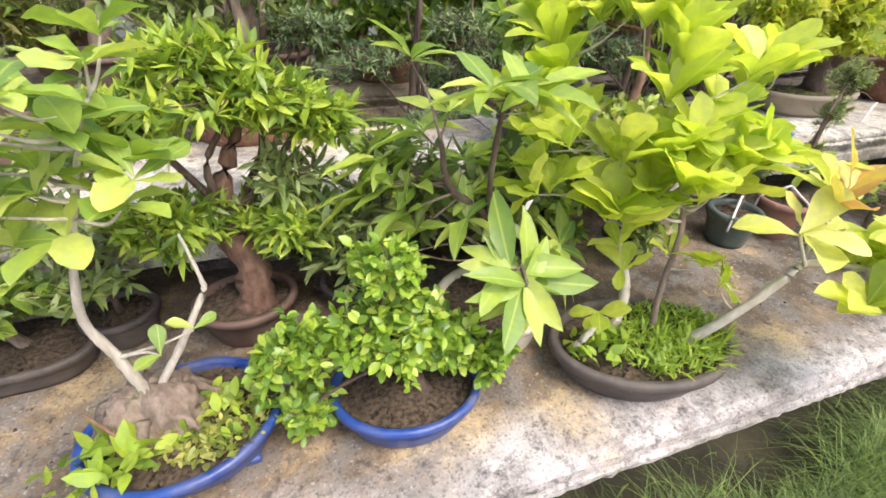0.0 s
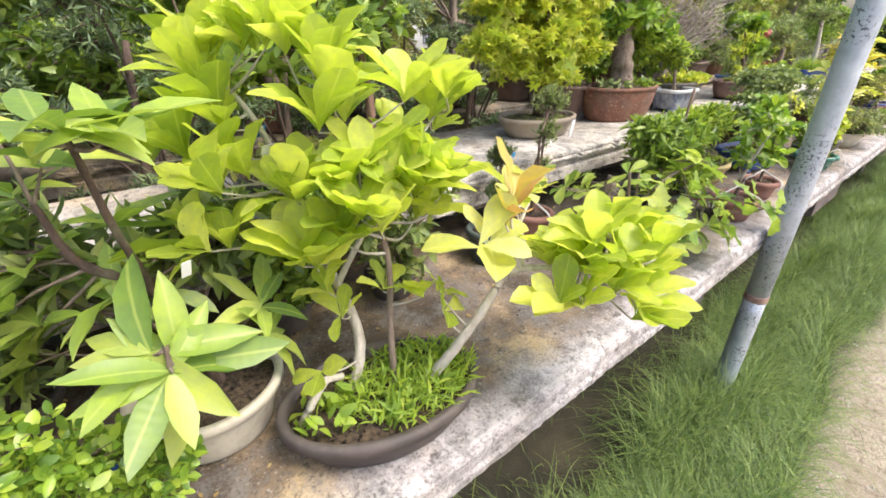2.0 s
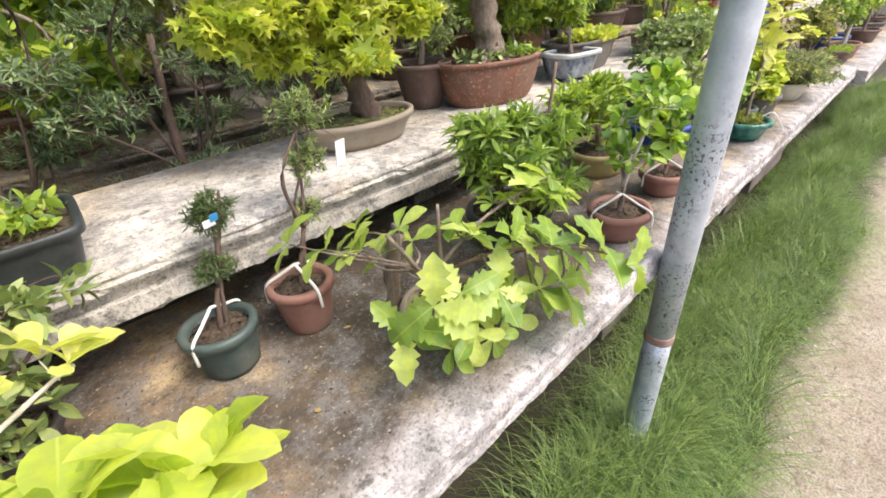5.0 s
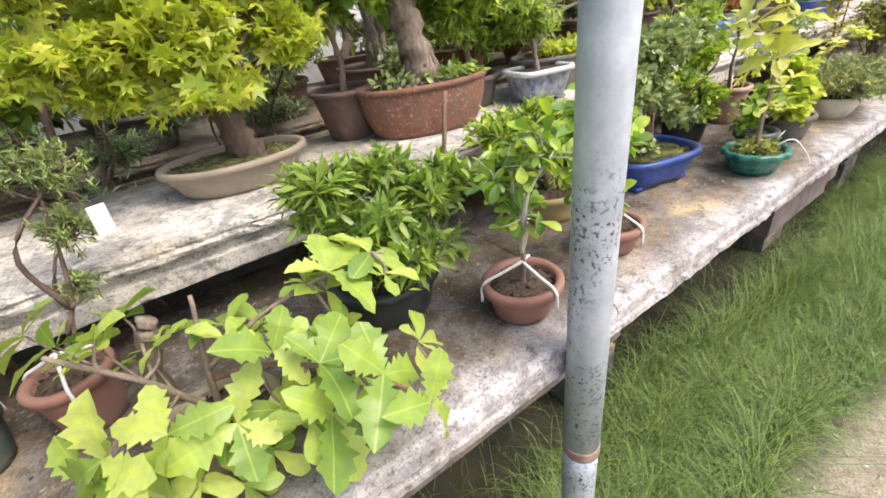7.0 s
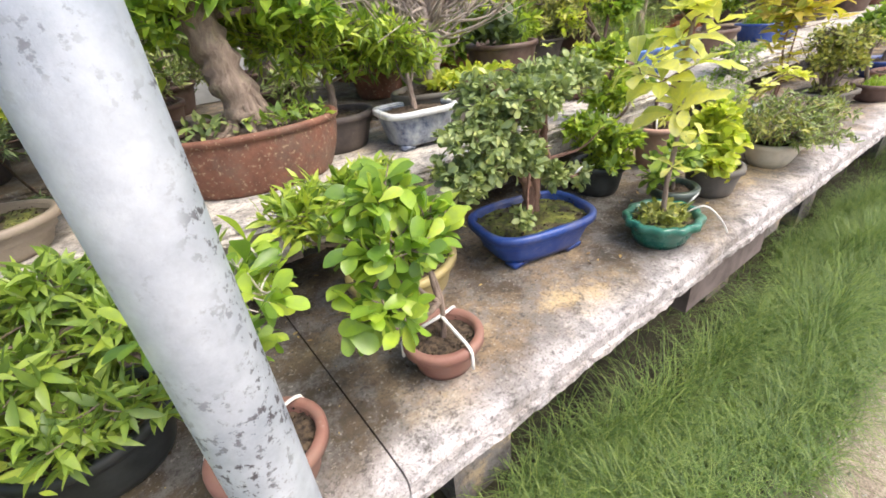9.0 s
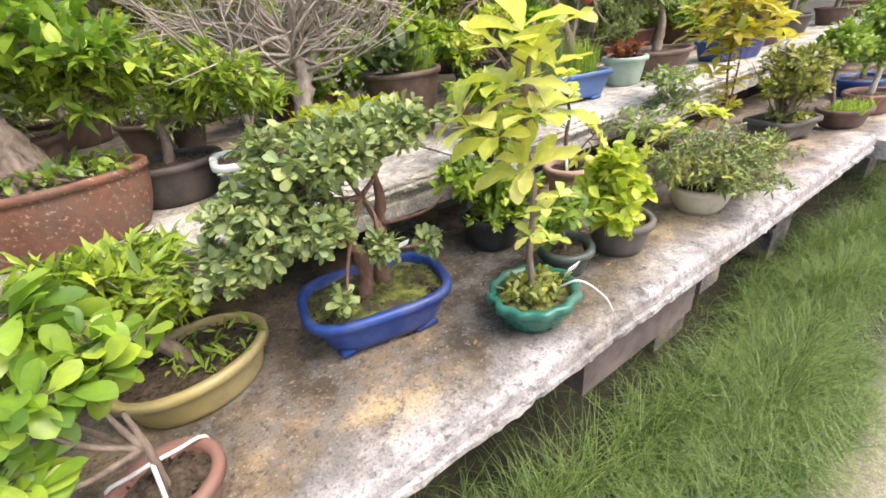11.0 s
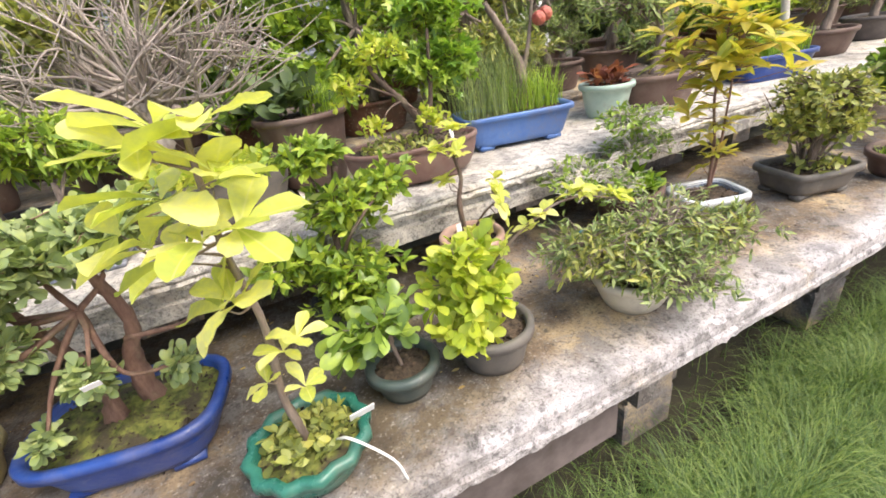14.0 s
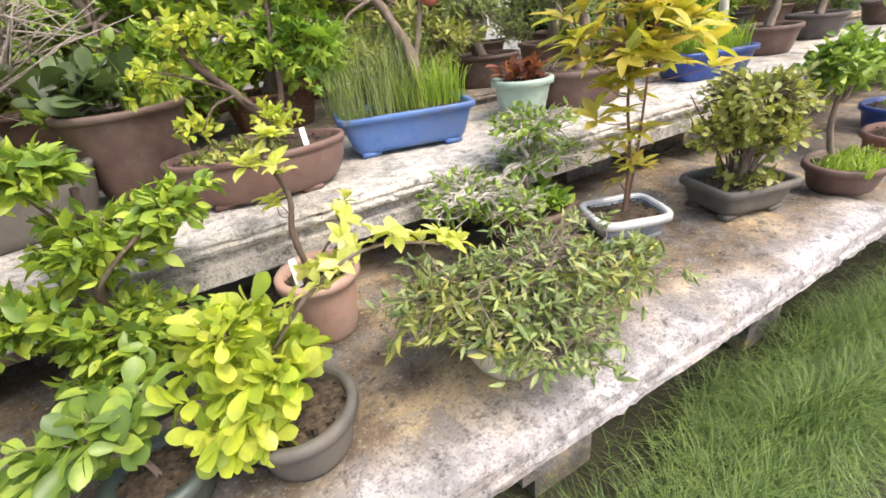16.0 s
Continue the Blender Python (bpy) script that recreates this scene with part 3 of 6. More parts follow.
def ground_mat():
    m, n, l, b = base_mat("sandy_ground")
    geo = n.new("ShaderNodeNewGeometry")
    sep = n.new("ShaderNodeSeparateXYZ")
    l.new(geo.outputs["Position"], sep.inputs[0])
    fine, big = noise_node(n, l, 160, 6, 0.7), noise_node(n, l, 6, 6, 0.6)
    sand = mix(n, l, ramp(n, l, big, [(0.35, (0.4, 0.33, 0.25)), (0.65, (0.58, 0.5, 0.4))]), (0.2, 0.16, 0.12), ramp(n, l, fine, [(0.45, (0, 0, 0)), (0.6, (0.85, 0.85, 0.85))]))
    sand = mix(n, l, sand, (0.17, 0.13, 0.095), ramp(n, l, noise_node(n, l, 34, 7, 0.75), [(0.5, (0, 0, 0)), (0.62, (0.65, 0.65, 0.65))]))
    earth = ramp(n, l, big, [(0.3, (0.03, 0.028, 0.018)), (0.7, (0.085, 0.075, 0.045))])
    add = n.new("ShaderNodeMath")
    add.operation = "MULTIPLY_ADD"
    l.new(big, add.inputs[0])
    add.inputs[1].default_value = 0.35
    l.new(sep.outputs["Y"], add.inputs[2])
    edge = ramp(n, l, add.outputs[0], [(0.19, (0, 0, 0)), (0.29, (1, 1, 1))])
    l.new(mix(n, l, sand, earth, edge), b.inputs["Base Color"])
    b.inputs["Roughness"].default_value = 0.95
    bump(n, l, b, fine, 0.8, 0.01)
    return m


M_GROUND = ground_mat()
g = Geo()
g.add([(-400, -400, 0), (400, -400, 0), (400, 400, 0), (-400, 400, 0)], [(0, 1, 2, 3)])
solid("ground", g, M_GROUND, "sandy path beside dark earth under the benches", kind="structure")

rng = seeded(3)
g = Geo()
N = 76000
tx = rng.random(2900) * 8.6 - 1.2
ty = 0.06 + (0.32 + 0.04 * np.clip((tx - 0.9) / 0.8, 0, 1) + 0.05 * np.clip((tx - 1.9) / 0.6, 0, 1)) * rng.random(2900) ** 0.95
pick = rng.integers(0, 2900, N)
gx, gy = tx[pick] + 0.022 * rng.normal(size=N), ty[pick] + 0.02 * rng.normal(size=N)
gy = gy + 0.05 * np.sin(gx * 3.1) + 0.03 * np.sin(gx * 7.7) + 0.03 * (gx - 2) * (gy < 0.25)
tall = 0.75 + 0.35 * np.sin(gx * 5 + 2 * np.sin(gy * 17)) * np.cos(gy * 9 + gx * 2)
for lo, hi, ln in ((0, 0.7, 0.15), (0.7, 0.95, 0.2), (0.95, 2, 0.26)):
    some = (tall >= lo) & (tall < hi)
    blade_field(g, rng, gx[some], gy[some], 0.0, ln, 0.95, 0.0011)
solid("grass", g, L_GRASS, "long soft bent grass growing along the bench", "grass", kind="stuff")
g = Geo()
N = 1500
blade_field(g, rng, rng.random(N) * 8 - 1.0, 0.5 + 0.5 * rng.random(N), 0.0, 0.1, 0.7, 0.0017)
solid("grass", g, L_GRASS, "thin shaded grass under the bench", "grass", kind="stuff")
g = Geo()
for k in range(4200):
    c = np.array([rng.random() * 7.5 - 1.0, 0.08 - 0.9 * rng.random() ** 1.5, 0.001])
    s = 0.002 + 0.006 * rng.random() ** 3
    a = unit(rng.normal(size=(6, 3))) * s
    a[:, 2] = np.abs(a[:, 2]) * 0.7
    g.add(np.vstack([c + np.array([(s, 0, 0), (0, s, 0), (-s, 0, 0), (0, -s, 0)]) * (0.7 + 0.5 * rng.random((4, 1))), c + a[:1] + (0, 0, s * 0.4)]), [(0, 1, 4), (1, 2, 4), (2, 3, 4), (3, 0, 4)])
M_GRAVEL = plain_mat("gravel", (0.28, 0.25, 0.21), (0.6, 0.56, 0.5), 0.9, 8)
solid("gravel", g, M_GRAVEL, "loose pale grit on the sandy path", "gravel", kind="stuff")


# ---- benches ----
def slab(name, x0, x1, y0, y1, z, material, label, profile, seed):
    """A cast slab along x: profile gives (in, down) from the front top edge; edges a little chipped."""
    r = seeded(seed)
    n = int((x1 - x0) * 70)
    xs = np.linspace(x0, x1, n + 1)
    front = [(y0 + a, z + b) for a, b in profile]
    sect = [(y1, z), (y0 + 0.3, z), (y0 + 0.12, z), (y0 + 0.05, z)] + front + [(y0 + 0.1, front[-1][1]), (y1, front[-1][1])]
    m = len(sect)
    v = np.zeros((n + 1, m, 3))
    drift = np.cumsum(r.normal(size=n + 1)) * 0.0004
    drift -= np.linspace(drift[0], drift[-1], n + 1)
    for j, (py, pz) in enumerate(sect):
        lip = 4 <= j < 4 + len(front)
        v[:, j, 0], v[:, j, 1], v[:, j, 2] = xs, py, pz
        if lip:
            v[:, j, 1] += r.normal(size=n + 1) * 0.0009 + drift + 0.006 * (r.random(n + 1) > 0.985)
            v[:, j, 2] += r.normal(size=n + 1) * 0.0007 - 0.004 * (r.random(n + 1) > 0.985)
    f = [(i * m + j, i * m + (j + 1) % m, (i + 1) * m + (j + 1) % m, (i + 1) * m + j) for i in range(n) for j in range(m)]
    f += [tuple(range(m))[::-1], tuple(n * m + j for j in range(m))]
    return solid(name, Geo().add(v.reshape(-1, 3), f), material, label, kind="structure", smooth=False)


FRONT = [(0.012, -0.0015), (0.004, -0.006), (0.0, -0.014), (0.0, -0.036), (0.004, -0.04), (0.004, -0.044), (-0.002, -0.048), (-0.002, -0.062), (0.006, -0.066)]
FRONT2 = [(0.008, -0.001), (0.002, -0.004), (0.0, -0.01), (0.002, -0.016), (-0.002, -0.022), (0.0, -0.03), (0.014, -0.034), (0.018, -0.04), (0.018, -0.052), (0.006, -0.056), (0.006, -0.088), (0.012, -0.092)]
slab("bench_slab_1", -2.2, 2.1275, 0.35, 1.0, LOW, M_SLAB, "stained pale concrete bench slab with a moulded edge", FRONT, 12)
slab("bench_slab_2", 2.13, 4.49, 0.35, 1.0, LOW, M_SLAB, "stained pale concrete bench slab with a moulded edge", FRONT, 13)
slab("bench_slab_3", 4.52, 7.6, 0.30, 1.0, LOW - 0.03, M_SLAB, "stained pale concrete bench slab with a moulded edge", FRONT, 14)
slab("shelf_slab_1", -2.2, 0.72, 0.815, 1.2, HIGH, M_SLAB2, "weathered upper concrete shelf with a stepped edge", FRONT2, 15)
slab("shelf_slab_2", 0.725, 3.025, 0.812, 1.24, HIGH, M_SLAB2, "weathered upper concrete shelf with a stepped edge", FRONT2, 16)
slab("shelf_slab_3", 3.035, 5.3, 0.812, 1.3, HIGH2, M_SLAB2, "weathered upper concrete shelf with a stepped edge", FRONT2, 17)
slab("shelf_slab_4", 5.31, 7.6, 0.81, 1.3, HIGH2, M_SLAB2, "weathered upper concrete shelf with a stepped edge", FRONT2, 18)
slab("back_slab_1", -2.6, 7.8, 1.68, 2.7, BACK, M_SLAB2, "weathered concrete shelf at the back of the benches", FRONT2, 19)


def block(x0, x1, y0, y1, z0, z1, label, material=M_SHADED_BLOCK):
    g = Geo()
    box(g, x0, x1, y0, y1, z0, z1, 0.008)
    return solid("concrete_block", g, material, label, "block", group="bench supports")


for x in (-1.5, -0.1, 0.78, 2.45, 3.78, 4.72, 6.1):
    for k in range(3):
        block(x - 0.1 + 0.01 * (k % 2), x + 0.1 + 0.01 * (k % 2), 0.6, 0.98, 0.169 * k, 0.169 * k + 0.167, "weathered concrete block carrying the bench, shade put into its colour")
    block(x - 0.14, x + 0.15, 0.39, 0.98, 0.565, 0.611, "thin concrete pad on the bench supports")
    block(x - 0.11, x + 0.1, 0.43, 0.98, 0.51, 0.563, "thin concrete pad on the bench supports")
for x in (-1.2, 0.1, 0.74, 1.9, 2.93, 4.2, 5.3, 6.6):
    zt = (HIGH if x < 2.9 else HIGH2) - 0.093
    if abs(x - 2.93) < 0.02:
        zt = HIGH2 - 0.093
    block(x - 0.095, x + 0.095, 0.95, 1.18, 0.0, 0.42, "weathered concrete block carrying the shelf, shade put into its colour")
    block(x - 0.09, x + 0.1, 0.96, 1.18, 0.422, zt, "weathered concrete block carrying the shelf, shade put into its colour")
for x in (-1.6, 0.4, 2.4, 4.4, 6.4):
    block(x - 0.1, x + 0.1, 2.0, 2.5, 0.0, BACK - 0.093, "weathered concrete block carrying the back shelf, shade put into its colour")


for x0, x1, y, mt in ((-1.4, 0.7, 0.45, M_SHADED_BLOCK), (1.09, 2.3, 0.44, M_SHADED_BLOCK), (2.98, 3.42, 0.4, M_PLANK), (3.5, 3.6, 0.42, M_SHADED_BLOCK), (4.0, 4.55, 0.45, M_SHADED_BLOCK)):
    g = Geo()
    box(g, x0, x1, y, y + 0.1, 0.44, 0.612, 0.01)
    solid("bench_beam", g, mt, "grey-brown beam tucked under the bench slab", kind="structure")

# ---- pole and stake ----
pole = thing("steel_pole", 2.0, 0.315, 0.0, "galvanised steel pipe standing in the grass at the bench", "pole")


def zinc_mat():
    m, n, l, b = base_mat("galvanised_steel")
    f = noise_node(n, l, 14, 8, 0.7)
    col = ramp(n, l, f, [(0.3, (0.36, 0.405, 0.47)), (0.7, (0.62, 0.67, 0.74))])
    specks = ramp(n, l, noise_node(n, l, 130, 4, 0.65), [(0.54, (0, 0, 0)), (0.6, (0.9, 0.9, 0.9))])
    cluster = ramp(n, l, noise_node(n, l, 9, 3, 0.5), [(0.47, (0.05, 0.05, 0.05)), (0.58, (1, 1, 1))])
    col = mix(n, l, col, (0.06, 0.05, 0.06), mix(n, l, specks, cluster, 1.0, "MULTIPLY"))
    col = mix(n, l, col, (0.3, 0.18, 0.14), ramp(n, l, noise_node(n, l, 5, 6), [(0.6, (0, 0, 0)), (0.72, (0.5, 0.5, 0.5))]))
    l.new(col, b.inputs["Base Color"])
    b.inputs["Metallic"].default_value, b.inputs["Roughness"].default_value = 0.45, 0.5
    bump(n, l, b, noise_node(n, l, 60, 6), 0.25, 0.003)
    return m


M_ZINC = zinc_mat()
r = seeded(5)
for z0, z1, rad in ((0.0, 0.456, 0.0312), (0.46, 2.5, 0.0316)):
    g = Geo()
    tube(g, [(-0.006 * z, 0.0, z) for z in np.linspace(z0, z1, 8)], rad, rad, 28)
    part("pipe", g, M_ZINC, pole)
g = Geo()
tube(g, [(-0.006 * z, 0.0, z) for z in (0.446, 0.45, 0.464, 0.468)], 0.033, 0.033, 28)
part("joint_ring", g, M_RUSTY, pole, "rusty joint ring")


# ---- plants on the lower bench ----
def rel(blobs, z):
    return [(b[0], b[1], b[2] - z, *b[3:]) for b in blobs]


def tie(parent, rng, w, h, arms, x=0.0, y=0.0):
    """White tape over the pot from the stem to the rim."""
    g = Geo()
    for k in range(arms):
        a = 0.6 + 6.283 * k / arms
        e = np.array([x + math.cos(a) * w / 2, y + math.sin(a) * w / 2, h + 0.004])
        tube(g, spline([(x, y, h + 0.035), (x + math.cos(a) * w * 0.25, y + math.sin(a) * w * 0.25, h + 0.02), e, e + (0.004 * math.cos(a), 0.004 * math.sin(a), -0.035)], 4), 0.0028, 0.0028, 5)
    part("tape", g, M_TAPE, parent, "white tape tied across the pot")


BONSAI = "potted plants on the benches"

# forked pale-trunk tree in a blue pot
r = seeded(21)
t = thing("potted_tree", 0.06, 0.53, LOW, "young forked pale-stemmed tree in a blue glazed pot", "potted plant", BONSAI, size=0.8)
s = pot(t, r, 0.285, 0.235, 0.08, M_BLUE, 2.4, 8, 0.8, 0.006, 4, wavy=4)
g = Geo()
nu, nv = 44, 16
lumps = r.normal(size=(26, 3))
lumps /= np.linalg.norm(lumps, axis=1)[:, None]
verts = []
for v in range(nv + 1):
    for u in range(nu):
        a, e = 6.2832 * u / nu, 1.5708 * v / nv
        d = np.array([math.cos(a) * math.cos(e), math.sin(a) * math.cos(e), math.sin(e)])
        swell = 0.84 + 0.26 * max(0.0, float((lumps @ d).max()) - 0.86) / 0.14 + 0.035 * math.sin(9 * a + 14 * e) + 0.05 * r.normal()
        verts.append((-0.035 + 0.085 * swell * d[0], 0.012 + 0.07 * swell * d[1], s - 0.012 + 0.088 * swell * d[2] ** 0.9))
faces = [(v * nu + u, v * nu + (u + 1) % nu, (v + 1) * nu + (u + 1) % nu, (v + 1) * nu + u) for v in range(nv) for u in range(nu)]
g.add(verts, faces)
part("root_flare", g, M_BARK, t, "gnarled grey root mass")
for k in range(7):
    a = 6.283 * k / 7 + 0.3 * r.normal()
    g = Geo()
    c, q = np.array([-0.035, 0.012, s]), np.array([math.cos(a), 0.8 * math.sin(a), 0])
    tube(g, spline([c + q * 0.05 + (0, 0, 0.055), c + q * 0.075 + (0, 0, 0.03), c + q * 0.1 + (0, 0, -0.004)], 4), 0.009, 0.003, 6, 0.35, r)
    part("root", g, M_BARK, t)
la = trunk(t, r, [(-0.035, 0.012, s + 0.06), (-0.05, 0.012, s + 0.15), (-0.06, 0.008, 0.31), (-0.02, 0.0, 0.43), (0.03, 0.02, 0.56)], 0.0085, 0.003, M_BARKP)
lb = trunk(t, r, [(-0.03, 0.012, s + 0.06), (0.02, 0.03, 0.2), (0.07, 0.05, 0.28), (0.075, 0.05, 0.31), (0.065, 0.06, 0.38)], 0.007, 0.0018, M_BARKP)
trunk(t, r, [(-0.06, -0.04, s + 0.01), (-0.085, -0.035, s + 0.07), (-0.1, -0.03, s + 0.1)], 0.0035, 0.002, M_BARKR, name="twig")
single_leaves(t, r, rel([(0.05, 0.03, 1.29), (0.01, 0.0, 1.23), (-0.03, -0.01, 1.17), (0.04, 0.02, 1.18), (-0.02, -0.02, 1.12), (0.04, 0.0, 1.14), (0.0, 0.03, 1.26), (-0.08, 0.0, 1.2), (-0.09, 0.02, 1.13), (-0.06, -0.03, 1.25)], LOW), "obovate", 0.07, 5, L_BROAD, (0, 0, 0.35), 0.75, la, M_BARKP, more=2)
single_leaves(t, r, rel([(0.06, 0.0, 0.94), (0.02, -0.03, 0.93)], LOW), "obovate", 0.045, 2, L_BROAD, (0, 0, 0.2), 0.75, la, M_BARKP)
weeds(t, r, 0.04, -0.03, s, 0.09, 420, 0.014, L_OLIVE)
weeds(t, r, 0.05, -0.02, s, 0.09, 90, 0.022, L_AZA)
weeds(t, r, -0.1, -0.07, s, 0.06, 60, 0.035, L_FERN, "ovate")

# azalea with a thick stump
r = seeded(22)
t = thing("potted_azalea", 0.125, 0.755, LOW, "dense layered azalea with a thick brown stump in a dark pot", "potted plant", BONSAI, size=0.8)
s = pot(t, r, 0.205, 0.18, 0.09, M_BROWN, 2, 0, 0.75)
trunk(t, r, [(0.02, -0.02, s - 0.01), (0.03, -0.01, 0.17), (0.0, 0.0, 0.3), (0.06, 0.02, 0.45)], 0.04, 0.012, M_BARKR, "", 0.3)
crown(t, r, rel([(0.06, 0.0, 1.19, 0.2, 0.05), (-0.1, 0.0, 1.16, 0.12, 0.055), (0.02, 0.0, 1.25, 0.12, 0.04), (-0.08, -0.03, 0.98, 0.13, 0.05), (0.12, -0.03, 0.95, 0.13, 0.055), (0.2, 0.0, 1.14, 0.1, 0.05)], LOW), "lance", 0.04, 4200, L_AZA, (0.02, 0, 0.28), 0.0013, M_BARKD, 7, 1.0, thick=0.009)

# small-leaved round bush in a blue pot
r = seeded(23)
t = thing("potted_shrub", 0.345, 0.505, LOW, "round small-leaved bright green shrub in an oval blue pot", "potted plant", BONSAI, size=0.8)
s = pot(t, r, 0.265, 0.21, 0.075, M_BLUE, 2, -8, 0.8, 0.005, 0, bulge=0.02)
trunk(t, r, [(0.03, -0.02, s - 0.01), (0.0, -0.01, 0.12), (-0.03, 0, 0.18)], 0.016, 0.007, M_BARKD)
crown(t, r, rel([(-0.04, 0.0, 0.89, 0.13, 0.08), (-0.17, 0.01, 0.87, 0.075, 0.085), (0.14, -0.03, 0.81, 0.07, 0.045), (-0.02, 0.0, 1.01, 0.065, 0.05), (-0.17, -0.02, 0.76, 0.06, 0.05), (0.06, -0.02, 0.86, 0.08, 0.05)], LOW), "small", 0.021, 3600, L_BOX, (-0.01, 0, 0.14), 0.001, M_BARKD, 6)

# broad-leaved tree in a cream pot
r = seeded(24)
t = thing("potted_tree", 0.53, 0.62, LOW, "spreading tree with long toothed leaves in a cream-rimmed pot", "potted plant", BONSAI, size=0.8)
s = pot(t, r, 0.245, 0.235, 0.1, M_CREAM, 2, 0, 0.78, 0.006)
la = trunk(t, r, [(0.02, 0.0, s - 0.01), (0.0, 0.0, 0.2), (-0.03, 0.0, 0.3), (-0.1, 0.02, 0.36), (-0.12, 0.02, 0.45)], 0.014, 0.004, M_BARKD)
single_leaves(t, r, rel([(-0.2, 0.06, 1.05), (-0.14, 0.06, 1.14), (-0.1, 0.04, 1.18), (-0.17, 0.02, 0.97), (0.1, -0.06, 0.93), (-0.2, 0.05, 0.9), (-0.06, 0.03, 1.02), (0.0, 0.08, 1.0), (0.06, 0.1, 1.05)], LOW), "long", 0.095, 6, L_BROAD, (-0.02, 0, 0.2), 0.85, la, M_BARK, more=2)
lb = trunk(t, r, [(0.0, 0.0, 0.2), (-0.02, -0.09, 0.27), (-0.04, -0.15, 0.3), (-0.046, -0.19, 0.29)], 0.006, 0.003, M_BARKD, name="limb")
single_leaves(t, r, [(-0.046, -0.19, 0.285), (-0.035, -0.17, 0.275), (-0.06, -0.16, 0.3)], "long", 0.118, 6, L_BROAD, (-0.03, 0.0, 0.25), 0.95, lb, M_BARK)
lc = trunk(t, r, [(-0.03, 0.0, 0.3), (-0.05, -0.04, 0.42), (-0.06, -0.08, 0.52), (-0.064, -0.1, 0.55)], 0.006, 0.003, M_BARKD, name="limb")
single_leaves(t, r, [(-0.064, -0.1, 0.555), (-0.08, -0.08, 0.56), (-0.03, -0.1, 0.55)], "long", 0.11, 6, L_BROAD, (-0.06, -0.1, 0.3), 0.95, lc, M_BARK)
ld = trunk(t, r, [(-0.03, 0.0, 0.3), (-0.12, 0.06, 0.36), (-0.22, 0.11, 0.38)], 0.006, 0.002, M_BARKD, name="limb")
single_leaves(t, r, [(-0.234, 0.124, 0.38), (-0.2, 0.09, 0.4), (-0.16, 0.06, 0.36), (-0.25, 0.08, 0.34)], "long", 0.11, 6, L_BROAD, (-0.1, 0.05, 0.25), 0.95, ld, M_BARK)
crown(t, r, [(0.05, 0.1, 0.3, 0.18, 0.12), (-0.12, 0.1, 0.3, 0.14, 0.12)], "long", 0.06, 260, L_DULL, (0, 0, 0.2), whorl=5)
tag(t, 0.01, -0.06, 0.335, 0.014, 0.028, 20)

# large yellow-green tree in a dark shallow pot
r = seeded(25)
t = thing("potted_magnolia", 0.725, 0.475, LOW, "large-leaved yellow-green tree with pale stems in a dark pot", "potted plant", BONSAI)
s = pot(t, r, 0.29, 0.195, 0.06, M_DARK, 2, -12, 0.82, 0.005)
la = trunk(t, r, [(-0.03, 0.03, s - 0.01), (0.0, 0.06, 0.12), (-0.01, 0.12, 0.22), (-0.03, 0.17, 0.33), (-0.05, 0.2, 0.41), (-0.08, 0.24, 0.47)], 0.0085, 0.003, M_BARKP)
lb = trunk(t, r, [(0.02, 0.0, s - 0.01), (0.03, 0.02, 0.14), (0.04, 0.04, 0.27), (0.01, 0.12, 0.43)], 0.006, 0.0025, M_BARK)
lc = trunk(t, r, [(0.06, -0.02, s - 0.01), (0.1, -0.05, 0.12), (0.15, -0.065, 0.19), (0.165, -0.07, 0.22), (0.2, -0.1, 0.23), (0.26, -0.16, 0.235)], 0.0085, 0.003, M_BARKP)
ld = trunk(t, r, [(0.165, -0.07, 0.21), (0.23, -0.03, 0.25), (0.3, 0.01, 0.265), (0.335, 0.03, 0.27)], 0.0035, 0.0015, M_BARKP, name="limb")
le = trunk(t, r, [(-0.005, 0.1, 0.19), (0.08, 0.12, 0.28), (0.16, 0.14, 0.35), (0.22, 0.15, 0.4)], 0.005, 0.002, M_BARKP, name="limb")
trunk(t, r, [(-0.115, 0.02, s - 0.005), (-0.1, 0.01, 0.085), (-0.075, 0.02, 0.1), (-0.045, 0.035, 0.08)], 0.006, 0.005, M_BARKP, name="root")
limbs = np.vstack([la, lb, le])
single_leaves(t, r, [(-0.08, 0.25, 0.49), (-0.1, 0.22, 0.46), (-0.05, 0.2, 0.5), (-0.02, 0.14, 0.5), (0.01, 0.13, 0.48), (0.22, 0.15, 0.44), (0.2, 0.14, 0.4), (0.24, 0.15, 0.41), (0.05, 0.03, 0.35), (0.08, 0.02, 0.33), (0.02, 0.05, 0.37), (0.06, 0.06, 0.31), (-0.12, 0.17, 0.33), (-0.09, 0.14, 0.36), (-0.13, 0.13, 0.28), (-0.05, 0.1, 0.33), (-0.06, 0.08, 0.25), (-0.02, 0.07, 0.42), (0.03, 0.1, 0.42), (-0.09, 0.2, 0.41), (0.09, 0.08, 0.38), (0.1, 0.04, 0.29), (-0.01, 0.06, 0.29), (-0.14, 0.2, 0.38), (0.0, 0.02, 0.32), (0.12, 0.1, 0.34)], "obovate", 0.078, 7, L_MAG, (-0.02, 0.1, 0.15), 0.42, limbs, M_BARKP, thick=0.0024, more=2, jitter=0.022)
single_leaves(t, r, [(-0.03, 0.05, 0.17), (0.07, 0.0, 0.19), (0.03, 0.03, 0.2), (-0.04, 0.06, 0.21), (0.1, -0.02, 0.16), (0.12, 0.02, 0.17), (-0.08, 0.02, 0.12)], "obovate", 0.055, 4, L_MAG, (0.02, 0.03, 0.1), 0.65, np.vstack([limbs, lc]), M_BARKP, thick=0.0018)
